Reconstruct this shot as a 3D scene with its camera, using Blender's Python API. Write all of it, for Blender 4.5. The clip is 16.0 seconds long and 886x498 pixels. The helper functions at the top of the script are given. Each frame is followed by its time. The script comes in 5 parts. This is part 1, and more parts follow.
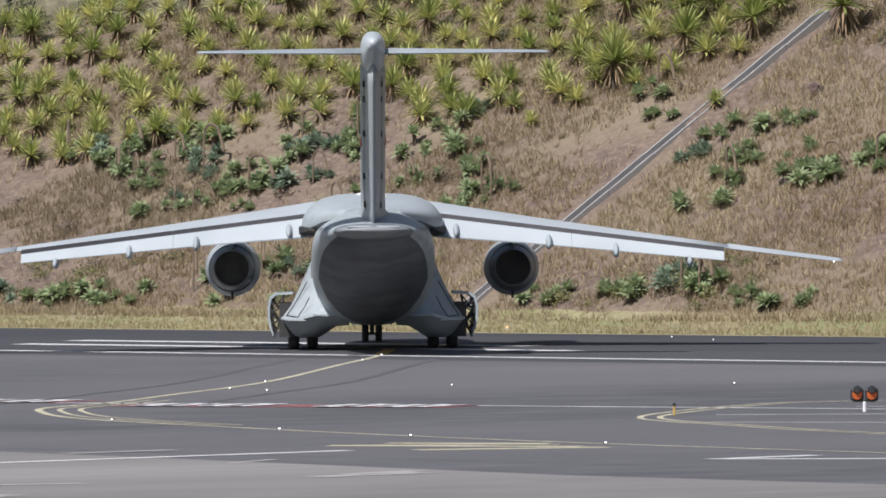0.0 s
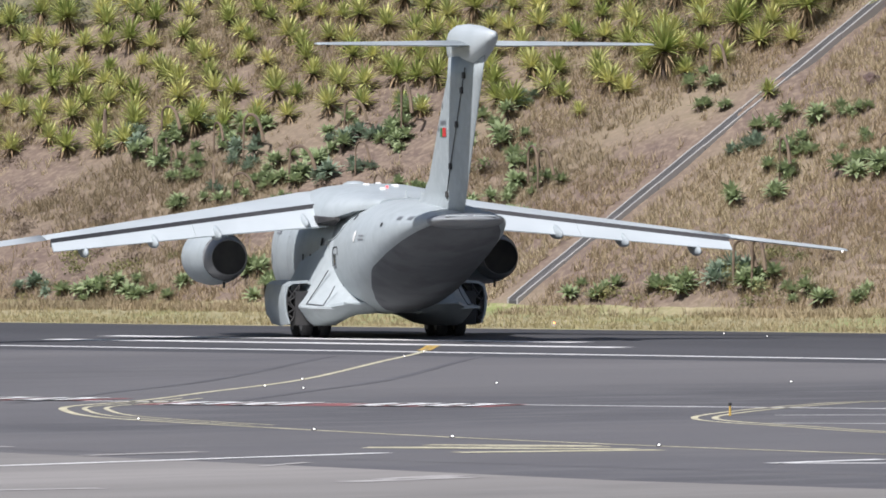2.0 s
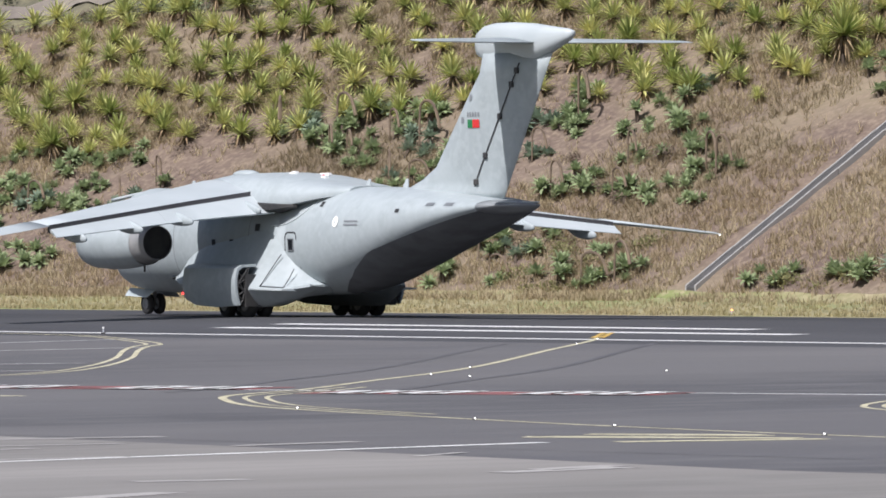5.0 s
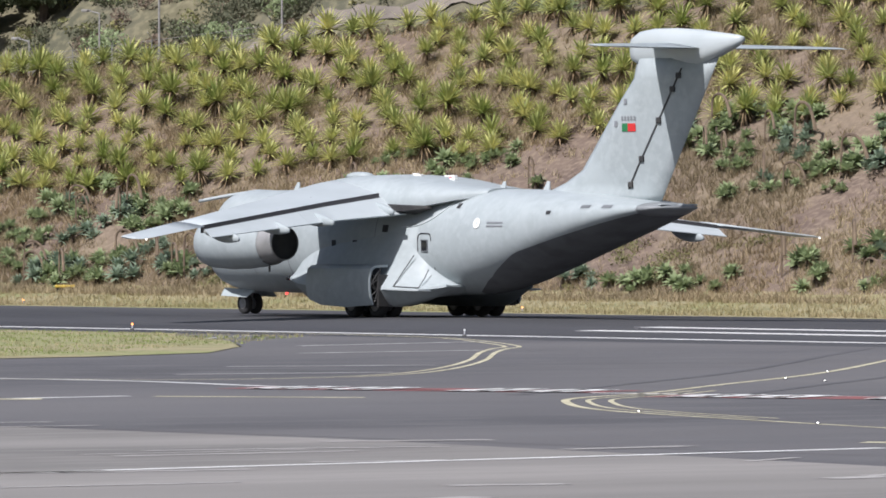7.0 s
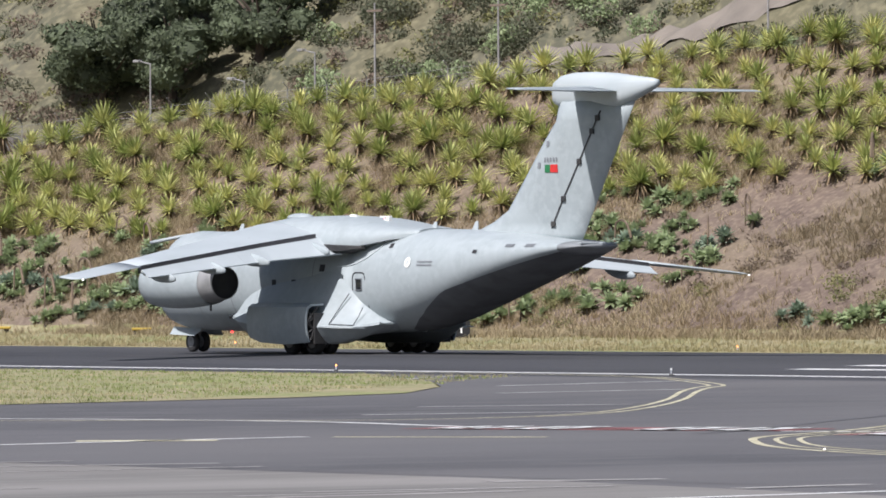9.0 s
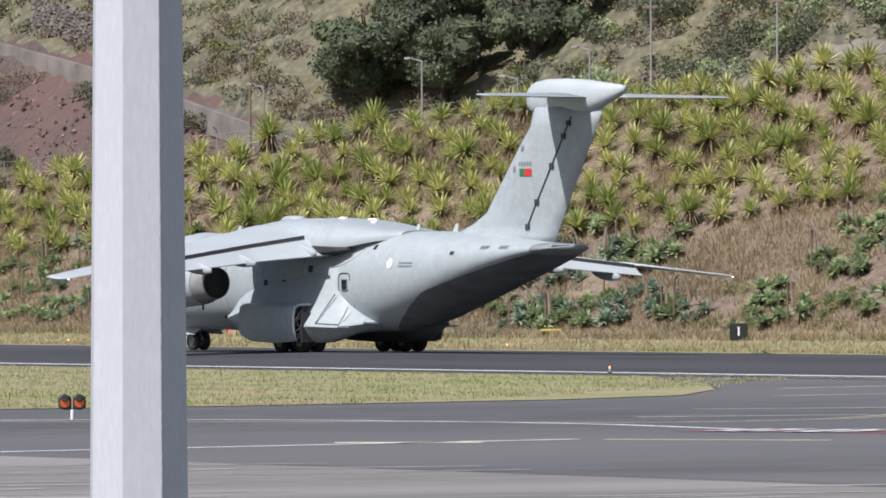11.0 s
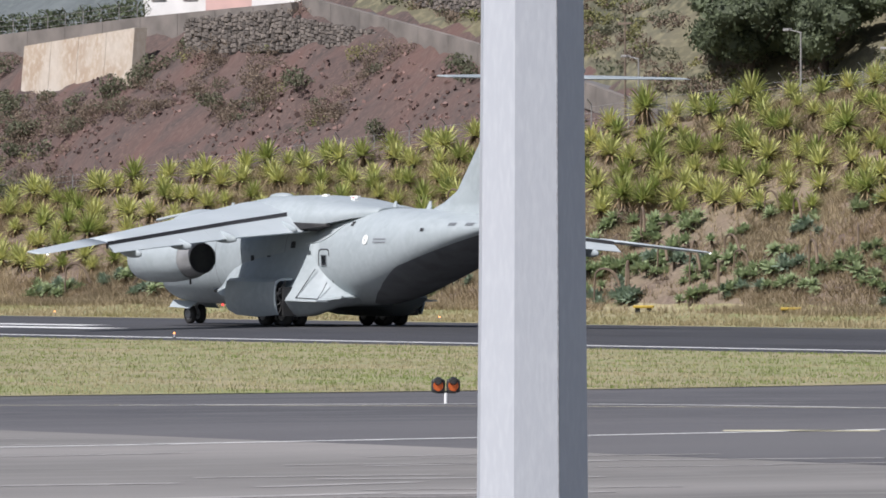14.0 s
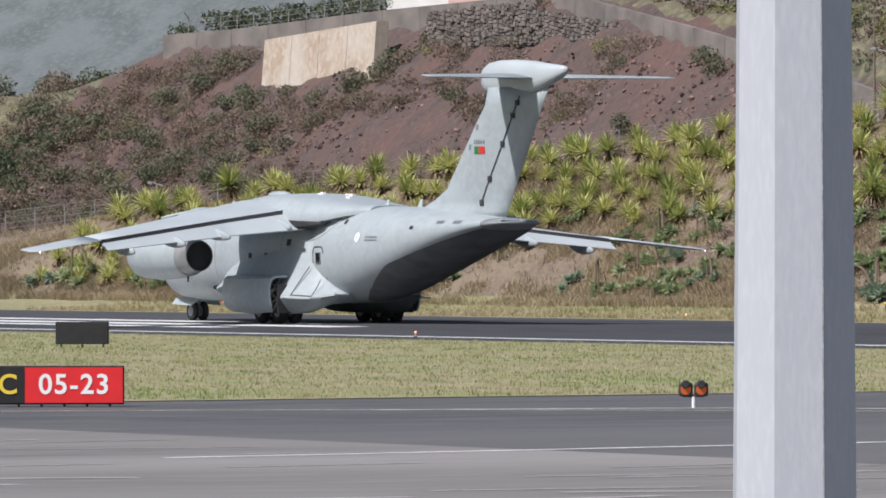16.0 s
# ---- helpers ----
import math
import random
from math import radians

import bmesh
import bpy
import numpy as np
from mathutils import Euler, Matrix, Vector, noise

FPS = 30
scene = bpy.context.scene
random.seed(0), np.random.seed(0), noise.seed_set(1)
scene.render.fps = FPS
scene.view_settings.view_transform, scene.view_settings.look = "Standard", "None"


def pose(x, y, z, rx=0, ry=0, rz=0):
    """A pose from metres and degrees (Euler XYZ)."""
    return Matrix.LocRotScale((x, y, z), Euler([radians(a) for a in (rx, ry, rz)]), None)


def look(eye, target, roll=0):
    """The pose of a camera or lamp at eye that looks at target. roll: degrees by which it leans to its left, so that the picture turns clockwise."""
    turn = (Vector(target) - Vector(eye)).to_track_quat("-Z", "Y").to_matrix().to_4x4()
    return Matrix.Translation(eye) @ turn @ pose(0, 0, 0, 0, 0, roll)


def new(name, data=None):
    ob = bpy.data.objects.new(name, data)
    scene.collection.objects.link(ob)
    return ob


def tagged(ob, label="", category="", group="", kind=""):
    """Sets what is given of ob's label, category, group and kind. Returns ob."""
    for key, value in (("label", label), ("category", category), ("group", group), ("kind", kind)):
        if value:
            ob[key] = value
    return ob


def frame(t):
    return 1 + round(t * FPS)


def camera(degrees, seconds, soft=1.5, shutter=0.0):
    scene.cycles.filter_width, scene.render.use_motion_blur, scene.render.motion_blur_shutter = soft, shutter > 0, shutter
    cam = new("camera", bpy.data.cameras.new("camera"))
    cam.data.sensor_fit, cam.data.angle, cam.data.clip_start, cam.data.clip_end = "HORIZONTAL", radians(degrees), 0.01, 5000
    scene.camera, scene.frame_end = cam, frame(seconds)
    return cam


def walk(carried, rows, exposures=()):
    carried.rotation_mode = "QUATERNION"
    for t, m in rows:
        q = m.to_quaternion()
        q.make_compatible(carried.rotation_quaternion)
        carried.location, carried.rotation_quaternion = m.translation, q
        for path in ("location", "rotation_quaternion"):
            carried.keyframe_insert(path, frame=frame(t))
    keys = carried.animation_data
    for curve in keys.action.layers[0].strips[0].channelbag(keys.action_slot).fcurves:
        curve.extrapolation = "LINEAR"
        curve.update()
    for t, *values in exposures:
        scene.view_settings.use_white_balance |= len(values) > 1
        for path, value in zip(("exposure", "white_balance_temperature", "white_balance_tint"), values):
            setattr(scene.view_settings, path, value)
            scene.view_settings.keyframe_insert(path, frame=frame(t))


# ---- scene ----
# the camera pans with the aircraft while the lens closes in, built as a slow approach
cam = camera(5.867, 16.0, 1.7)
PATH = [
    (0, look((34.709, -30.487, 4.982), (-249.247, 222.036, 3.734), -0.239)),
    (0.5, look((32.745, -28.937, 5.032), (-250.839, 224.001, 3.464), -0.185)),
    (1, look((30.954, -27.149, 4.971), (-253.572, 224.726, 3.063), -0.182)),
    (1.5, look((27.485, -24.126, 4.889), (-257.195, 227.577, 3.124), -0.191)),
    (2, look((26.699, -23.290, 4.822), (-258.613, 227.699, 3.421), -0.117)),
    (2.5, look((26.602, -22.976, 4.811), (-259.926, 226.624, 3.450), -0.098)),
    (3, look((26.498, -22.671, 4.782), (-261.088, 225.709, 3.443), -0.050)),
    (3.5, look((26.364, -22.408, 4.773), (-262.039, 225.022, 3.362), -0.088)),
    (6, look((22.647, -18.166, 4.674), (-272.976, 220.583, 2.335), -0.234)),
    (6.5, look((21.965, -16.978, 4.590), (-277.750, 216.617, 2.522), -0.041)),
    (7, look((21.124, -16.010, 4.557), (-280.708, 214.847, 2.973), 0.022)),
    (7.5, look((20.215, -15.135, 4.485), (-282.942, 213.982, 3.135), -0.009)),
    (8, look((19.302, -14.265, 4.502), (-285.384, 212.815, 3.379), -0.007)),
    (8.5, look((18.353, -13.444, 4.430), (-287.185, 212.491, 4.209), -0.018)),
    (9, look((18.040, -11.749, 4.351), (-290.270, 210.389, 4.706), -0.316)),
    (11.5, look((8.045, -5.090, 4.005), (-308.892, 204.555, 4.477), -0.053)),
    (12, look((6.957, -4.460, 4.086), (-312.153, 201.861, 4.143), -0.065)),
    (12.5, look((5.944, -3.727, 4.095), (-315.173, 199.456, 3.898), -0.058)),
    (13, look((4.377, -2.725, 4.100), (-317.767, 198.826, 4.156), 0.023)),
    (13.5, look((2.791, -1.749, 4.110), (-319.642, 199.341, 4.133), -0.026)),
    (14, look((1.214, -0.759, 4.117), (-322.792, 197.785, 3.725), -0.016)),
    (14.5, look((-0.378, 0.209, 4.123), (-326.157, 195.829, 3.567), -0.074)),
    (15, look((-2.006, 1.128, 4.151), (-330.698, 191.814, 3.342), 0.025)),
    (15.5, look((-3.575, 2.128, 4.189), (-332.655, 192.142, 3.339), 0.052)),
    (16, look((-5.166, 3.097, 4.219), (-334.680, 192.360, 3.585), -0.082)),
]
walk(cam, PATH, exposures=[(0, 0.06, 6280, 14), (0.5, 0.2, 6280, 14), (1.5, 0.24, 6280, 14), (3.5, 0.3, 6280, 14), (6, 0.18, 6280, 14), (9, 0.22, 6280, 14), (12.5, 0.15, 6280, 14), (16, 0.03, 6280, 14)])

# ---- world, sun ----
SUN_TO = Vector((0.24, -1.0, 1.22)).normalized()
world = bpy.data.worlds.new("sky")
scene.world = world
world.use_nodes = True
wn = world.node_tree
wn.nodes.clear()
w_out = wn.nodes.new("ShaderNodeOutputWorld")
w_bg = wn.nodes.new("ShaderNodeBackground")
w_sky = wn.nodes.new("ShaderNodeTexSky")
w_sky.sky_type = "NISHITA"
w_sky.sun_disc = False
w_sky.sun_elevation = math.asin(SUN_TO.z)
w_sky.sun_rotation = math.atan2(SUN_TO.x, SUN_TO.y)
w_sky.dust_density = 2.0
w_bg.inputs["Strength"].default_value = 0.076
wn.links.new(w_sky.outputs[0], w_bg.inputs[0])
wn.links.new(w_bg.outputs[0], w_out.inputs[0])
sun_data = bpy.data.lights.new("sun", "SUN")
sun_data.energy = 5.0
sun_data.angle = radians(0.6)
sun_data.color = (1.0, 0.975, 0.94)
sun = new("sun", sun_data)
sun.matrix_world = look(SUN_TO * 300, (0, 0, 0))


# ---- materials ----
def mat(name, base, rough=0.7, metal=0.0, second=None, scale=1.0, fine=None, bump=0.0, bump_scale=20.0,
        third=None, third_scale=0.1, random_tint=0.0, island=False, stretch=(1, 1, 1), emit=None, low=0.35, high=0.65, spec=0.5, through_light=0.0):
    """Principled paint with two scales of colour variation, relief and a tint per object or island."""
    m = bpy.data.materials.new(name)
    m.use_nodes = True
    nt = m.node_tree
    bs = nt.nodes["Principled BSDF"]
    bs.inputs["Roughness"].default_value = rough
    bs.inputs["Metallic"].default_value = metal
    bs.inputs["Specular IOR Level"].default_value = spec
    tc = nt.nodes.new("ShaderNodeTexCoord")
    mp = nt.nodes.new("ShaderNodeMapping")
    mp.inputs["Scale"].default_value = stretch
    nt.links.new(tc.outputs["Object"], mp.inputs[0])
    rgb = nt.nodes.new("ShaderNodeRGB")
    rgb.outputs[0].default_value = (*base, 1)
    col = rgb.outputs[0]

    def blend(colour, other, sc, lo, hi, detail):
        n = nt.nodes.new("ShaderNodeTexNoise")
        n.inputs["Scale"].default_value = sc
        n.inputs["Detail"].default_value = detail
        nt.links.new(mp.outputs[0], n.inputs["Vector"])
        r = nt.nodes.new("ShaderNodeMapRange")
        r.inputs[1].default_value, r.inputs[2].default_value = lo, hi
        nt.links.new(n.outputs[0], r.inputs[0])
        x = nt.nodes.new("ShaderNodeMix")
        x.data_type = "RGBA"
        x.inputs[7].default_value = (*other, 1)
        nt.links.new(r.outputs[0], x.inputs[0])
        nt.links.new(colour, x.inputs[6])
        return x.outputs[2]

    if second:
        col = blend(col, second, scale, low, high, 5)
    if third:
        col = blend(col, third, third_scale, 0.45, 0.65, 4)
    if fine:
        col = blend(col, fine, scale * 9, 0.45, 0.75, 3)
    if random_tint:
        src = nt.nodes.new("ShaderNodeNewGeometry" if island else "ShaderNodeObjectInfo")
        val = src.outputs["Random Per Island"] if island else src.outputs["Random"]
        r = nt.nodes.new("ShaderNodeMapRange")
        r.inputs[3].default_value, r.inputs[4].default_value = 1 - random_tint, 1 + random_tint
        nt.links.new(val, r.inputs[0])
        h = nt.nodes.new("ShaderNodeHueSaturation")
        nt.links.new(r.outputs[0], h.inputs["Value"])
        nt.links.new(col, h.inputs["Color"])
        col = h.outputs[0]
    nt.links.new(col, bs.inputs["Base Color"])
    if bump:
        n = nt.nodes.new("ShaderNodeTexNoise")
        n.inputs["Scale"].default_value = bump_scale
        n.inputs["Detail"].default_value = 4
        nt.links.new(mp.outputs[0], n.inputs["Vector"])
        b = nt.nodes.new("ShaderNodeBump")
        b.inputs["Strength"].default_value = bump
        b.inputs["Distance"].default_value = 0.05
        nt.links.new(n.outputs[0], b.inputs["Height"])
        nt.links.new(b.outputs[0], bs.inputs["Normal"])
    if through_light:
        tr = nt.nodes.new("ShaderNodeBsdfTranslucent")
        mx = nt.nodes.new("ShaderNodeMixShader")
        mx.inputs[0].default_value = through_light
        nt.links.new(col, tr.inputs["Color"])
        nt.links.new(bs.outputs[0], mx.inputs[1])
        nt.links.new(tr.outputs[0], mx.inputs[2])
        nt.links.new(mx.outputs[0], nt.nodes["Material Output"].inputs["Surface"])
    if emit:
        bs.inputs["Emission Color"].default_value = (*emit[:3], 1)
        bs.inputs["Emission Strength"].default_value = emit[3]
    return m


M = {}
M["asphalt"] = mat("asphalt", (0.098, 0.096, 0.101), 0.85, second=(0.068, 0.067, 0.071), scale=0.07, fine=(0.12, 0.118, 0.12), bump=0.3, bump_scale=30, third=(0.135, 0.13, 0.13), third_scale=0.03, stretch=(1, 0.35, 1))
M["runway"] = mat("runway_asphalt", (0.045, 0.045, 0.05), 0.8, second=(0.03, 0.03, 0.034), scale=0.08, fine=(0.06, 0.06, 0.064), bump=0.25, bump_scale=30, third=(0.065, 0.065, 0.07), third_scale=0.03, stretch=(0.2, 1, 1))
M["concrete"] = mat("apron_concrete", (0.185, 0.175, 0.163), 0.85, second=(0.14, 0.134, 0.126), scale=0.12, fine=(0.21, 0.2, 0.188), bump=0.2, third=(0.25, 0.236, 0.222), third_scale=0.07, stretch=(1, 0.25, 1))
M["white_paint"] = mat("white_road_paint", (0.8, 0.8, 0.78), 0.7, second=(0.62, 0.62, 0.6), scale=0.7, fine=(0.5, 0.5, 0.5))
M["worn_white"] = mat("worn_white_paint", (0.6, 0.6, 0.58), 0.8, second=(0.36, 0.36, 0.35), scale=0.6, fine=(0.25, 0.25, 0.25))
M["pale_stain"] = mat("pale_scuffed_concrete", (0.40, 0.385, 0.37), 0.85, second=(0.3, 0.285, 0.275), scale=0.5, fine=(0.26, 0.25, 0.24))
M["tyre_track"] = mat("rubber_marked_asphalt", (0.082, 0.081, 0.086), 0.8, second=(0.1, 0.098, 0.103), scale=0.4)
M["yellow_paint"] = mat("faded_yellow_paint", (0.64, 0.60, 0.42), 0.8, second=(0.4, 0.37, 0.24), scale=0.5, fine=(0.28, 0.26, 0.2))
M["deep_yellow"] = mat("fresh_yellow_paint", (0.6, 0.38, 0.06), 0.7, second=(0.45, 0.3, 0.08), scale=0.8)
M["red_paint"] = mat("worn_red_paint", (0.34, 0.08, 0.075), 0.85, second=(0.2, 0.08, 0.08), scale=0.9, fine=(0.11, 0.09, 0.09), low=0.3, high=0.55)
M["verge"] = mat("verge_soil_and_grass", (0.30, 0.26, 0.15), 0.95, second=(0.2, 0.19, 0.09), scale=0.25, fine=(0.36, 0.31, 0.2), bump=0.5, bump_scale=6, third=(0.19, 0.22, 0.075), third_scale=0.1)
M["bank"] = mat("dry_grass_and_earth", (0.15, 0.11, 0.084), 0.95, second=(0.105, 0.075, 0.061), scale=0.4, fine=(0.24, 0.185, 0.135), bump=0.8, bump_scale=3, third=(0.2, 0.16, 0.105), third_scale=0.12)
M["red_soil"] = mat("red_volcanic_earth", (0.084, 0.06, 0.053), 0.95, second=(0.06, 0.046, 0.042), scale=0.7, fine=(0.135, 0.092, 0.078), bump=1.0, bump_scale=1.8, third=(0.105, 0.061, 0.051), third_scale=0.22, stretch=(1.5, 0.4, 0.4), low=0.4, high=0.6)
M["scrub_soil"] = mat("scrubby_hill_earth", (0.12, 0.11, 0.075), 0.95, second=(0.075, 0.075, 0.048), scale=0.2, fine=(0.2, 0.18, 0.11), bump=0.8, bump_scale=2.5, third=(0.13, 0.115, 0.065), third_scale=0.07)
M["track"] = mat("dirt_track", (0.22, 0.19, 0.16), 0.95, second=(0.15, 0.13, 0.11), scale=0.4, bump=0.4, bump_scale=4)
# pale blue-grey stands in for distance haze over the woods
M["far_hill"] = mat("haze_tinted_hill", (0.125, 0.142, 0.143), 0.95, second=(0.085, 0.099, 0.1), scale=0.09, fine=(0.14, 0.157, 0.153), bump=0.0, low=0.4, high=0.6)
M["dry_grass"] = mat("dry_grass_blades", (0.46, 0.385, 0.245), 0.9, second=(0.36, 0.28, 0.175), scale=0.13, third=(0.29, 0.235, 0.15), third_scale=0.06, random_tint=0.16, island=True, through_light=0.35)
M["green_grass"] = mat("verge_grass_blades", (0.43, 0.375, 0.225), 0.9, second=(0.23, 0.29, 0.085), scale=0.12, random_tint=0.2, island=True, stretch=(0.5, 1.8, 1), low=0.42, high=0.58, through_light=0.35)
M["strip_grass"] = mat("roadside_grass_blades", (0.43, 0.36, 0.215), 0.9, second=(0.34, 0.31, 0.15), scale=0.13, third=(0.4, 0.33, 0.2), third_scale=0.07, random_tint=0.18, island=True, through_light=0.35)
M["yucca"] = mat("yellow_green_sword_leaf", (0.61, 0.58, 0.22), 0.7, second=(0.31, 0.355, 0.125), scale=1.1, random_tint=0.28, island=True, through_light=0.35)
M["yucca_dark"] = mat("green_sword_leaf", (0.24, 0.30, 0.08), 0.7, second=(0.45, 0.45, 0.16), scale=1.1, random_tint=0.28, island=True, through_light=0.35)
M["dead_leaf"] = mat("dead_hanging_leaf", (0.30, 0.22, 0.13), 0.9, second=(0.15, 0.1, 0.06), scale=2, random_tint=0.3, island=True)
M["agave"] = mat("fleshy_green_leaf", (0.26, 0.325, 0.165), 0.75, second=(0.34, 0.4, 0.215), scale=1.0, random_tint=0.22, island=True, through_light=0.35)
M["agave_blue"] = mat("blue_green_leaf", (0.26, 0.33, 0.235), 0.75, second=(0.2, 0.26, 0.18), scale=1.2, random_tint=0.2, island=True, through_light=0.35)
M["dry_bush"] = mat("dry_brown_bush", (0.25, 0.195, 0.145), 0.9, second=(0.18, 0.14, 0.105), scale=0.6, random_tint=0.25, island=True, through_light=0.35)
M["olive_bush"] = mat("olive_low_scrub", (0.19, 0.2, 0.085), 0.9, second=(0.27, 0.25, 0.11), scale=0.5, random_tint=0.4, island=True, through_light=0.35)
M["stalk"] = mat("dried_stalk", (0.2, 0.15, 0.1), 0.9, second=(0.11, 0.08, 0.06), scale=2)
M["tree_leaf"] = mat("dark_tree_leaf", (0.09, 0.11, 0.06), 0.7, second=(0.12, 0.145, 0.08), scale=0.5, random_tint=0.45, island=True, through_light=0.35)
M["shrub_leaf"] = mat("grey_green_shrub_leaf", (0.18, 0.175, 0.115), 0.8, second=(0.12, 0.135, 0.08), scale=0.4, random_tint=0.25, island=True, through_light=0.35)
M["bark"] = mat("bark", (0.1, 0.075, 0.055), 0.95, second=(0.06, 0.045, 0.035), scale=3, bump=0.6)
M["skin"] = mat("matt_grey_aircraft_paint", (0.36, 0.4, 0.412), 0.42, second=(0.33, 0.37, 0.382), scale=0.35, fine=(0.375, 0.415, 0.427), third=(0.315, 0.352, 0.362), third_scale=0.9, spec=0.2)
M["skin_light"] = mat("light_grey_aircraft_paint", (0.44, 0.48, 0.492), 0.42, second=(0.4, 0.44, 0.45), scale=0.5)
M["skin_dark"] = mat("dark_grey_aircraft_paint", (0.16, 0.17, 0.18), 0.45, second=(0.13, 0.14, 0.15), scale=0.6)
# hull grey darkened, mostly for the shade on the tail tip
M["skin_tail_shade"] = mat("tail_shade_grey_paint", (0.25, 0.265, 0.275), 0.5, second=(0.2, 0.212, 0.22), scale=0.8)
# hull grey darkened to paint the shade under the tail
M["skin_ramp_shade"] = mat("ramp_shade_paint", (0.155, 0.163, 0.173), 0.9, second=(0.13, 0.137, 0.145), scale=0.5, third=(0.115, 0.12, 0.127), third_scale=0.9, spec=0.1)
M["seam"] = mat("dark_joint", (0.03, 0.03, 0.033), 0.7)
# soot black, also painting shade at the wing root and wheel well
M["soot_shade"] = mat("soot_shade_metal", (0.025, 0.025, 0.027), 0.7, second=(0.05, 0.048, 0.045), scale=1.5)
M["bare_metal"] = mat("brushed_nozzle_metal", (0.34, 0.34, 0.34), 0.45, 0.3, second=(0.24, 0.24, 0.24), scale=1.2)
M["tyre"] = mat("tyre_rubber", (0.022, 0.022, 0.024), 0.85, second=(0.035, 0.034, 0.033), scale=4)
M["rim"] = mat("grey_wheel_rim", (0.3, 0.3, 0.31), 0.45, 0.3, second=(0.2, 0.2, 0.2), scale=5)
M["strut"] = mat("gear_strut_paint", (0.35, 0.36, 0.37), 0.4, second=(0.2, 0.2, 0.21), scale=4)
M["glass"] = mat("dark_window_glass", (0.015, 0.017, 0.02), 0.1)
M["galv"] = mat("galvanised_steel", (0.47, 0.49, 0.52), 0.55, 0.15, second=(0.46, 0.48, 0.51), scale=2.5, fine=(0.51, 0.53, 0.555), stretch=(1, 1, 0.25), bump=0.06, bump_scale=30, third=(0.46, 0.48, 0.51), third_scale=1.6)
M["weld"] = mat("weld_bead", (0.3, 0.31, 0.33), 0.7, second=(0.2, 0.2, 0.21), scale=12)
M["sign_red"] = mat("sign_red_face", (0.72, 0.022, 0.026), 0.5, second=(0.64, 0.02, 0.022), scale=2)
M["sign_black"] = mat("sign_black_face", (0.01, 0.01, 0.011), 0.8, second=(0.016, 0.016, 0.017), scale=3)
M["sign_white"] = mat("sign_white_letters", (0.8, 0.8, 0.78), 0.5)
M["sign_yellow"] = mat("sign_yellow_letters", (0.75, 0.55, 0.05), 0.5)
M["yellow_box"] = mat("yellow_cover_paint", (0.55, 0.38, 0.05), 0.5, second=(0.4, 0.28, 0.05), scale=3)
M["orange_lens"] = mat("orange_lens", (0.38, 0.08, 0.02), 0.25, emit=(1.0, 0.2, 0.04, 0.08))
M["black_metal"] = mat("black_painted_metal", (0.02, 0.02, 0.021), 0.5, second=(0.035, 0.033, 0.03), scale=6)
M["lamp_glow"] = mat("lit_lamp_orange", (0.8, 0.3, 0.1), 0.3, emit=(1.0, 0.35, 0.1, 2.5))
M["lamp_white"] = mat("lit_lamp_white", (0.9, 0.9, 0.9), 0.3, emit=(1.0, 0.97, 0.9, 2.0))
M["lamp_red"] = mat("lit_lamp_red", (0.7, 0.05, 0.05), 0.3, emit=(1.0, 0.05, 0.05, 3.0))
M["flag_red"] = mat("flag_red", (0.55, 0.03, 0.03), 0.5)
M["flag_green"] = mat("flag_green", (0.02, 0.16, 0.06), 0.5)
M["letter_grey"] = mat("grey_stencil", (0.21, 0.22, 0.235), 0.5)
M["stone"] = mat("rubble_stone", (0.18, 0.155, 0.135), 0.9, second=(0.11, 0.096, 0.086), scale=2, random_tint=0.4, island=True, bump=0.4, bump_scale=5)
M["cliff_stone"] = mat("red_brown_clods", (0.17, 0.105, 0.088), 0.95, second=(0.14, 0.095, 0.085), scale=0.7, random_tint=0.5, island=True)
M["mortar"] = mat("rubble_mortar", (0.11, 0.1, 0.09), 0.95, second=(0.07, 0.065, 0.06), scale=1)
M["plaster"] = mat("stained_retaining_wall", (0.43, 0.35, 0.27), 0.9, second=(0.33, 0.24, 0.165), scale=0.45, fine=(0.52, 0.46, 0.39), third=(0.5, 0.45, 0.39), third_scale=0.35, stretch=(0.8, 0.8, 0.6), bump=0.3, bump_scale=4)
M["grey_wall"] = mat("grey_parapet_concrete", (0.215, 0.19, 0.17), 0.9, second=(0.14, 0.125, 0.112), scale=0.6, bump=0.2)
M["white_wall"] = mat("white_house_wall", (0.72, 0.71, 0.69), 0.8, second=(0.62, 0.61, 0.59), scale=0.8)
M["pink_wall"] = mat("pink_house_wall", (0.6, 0.4, 0.36), 0.8, second=(0.52, 0.35, 0.32), scale=0.8)
M["roof_tile"] = mat("terracotta_roof", (0.42, 0.12, 0.07), 0.8, second=(0.32, 0.1, 0.06), scale=2)
M["gutter"] = mat("gutter_concrete", (0.075, 0.072, 0.072), 0.9, second=(0.05, 0.049, 0.048), scale=0.8)
M["gutter_lip"] = mat("pale_gutter_edge", (0.3, 0.29, 0.28), 0.9, second=(0.32, 0.31, 0.29), scale=1.2)
M["pole_paint"] = mat("grey_pole_paint", (0.3, 0.29, 0.28), 0.5, second=(0.22, 0.21, 0.2), scale=3)
M["wood_pole"] = mat("weathered_pole_wood", (0.2, 0.15, 0.11), 0.9, second=(0.13, 0.1, 0.08), scale=4)


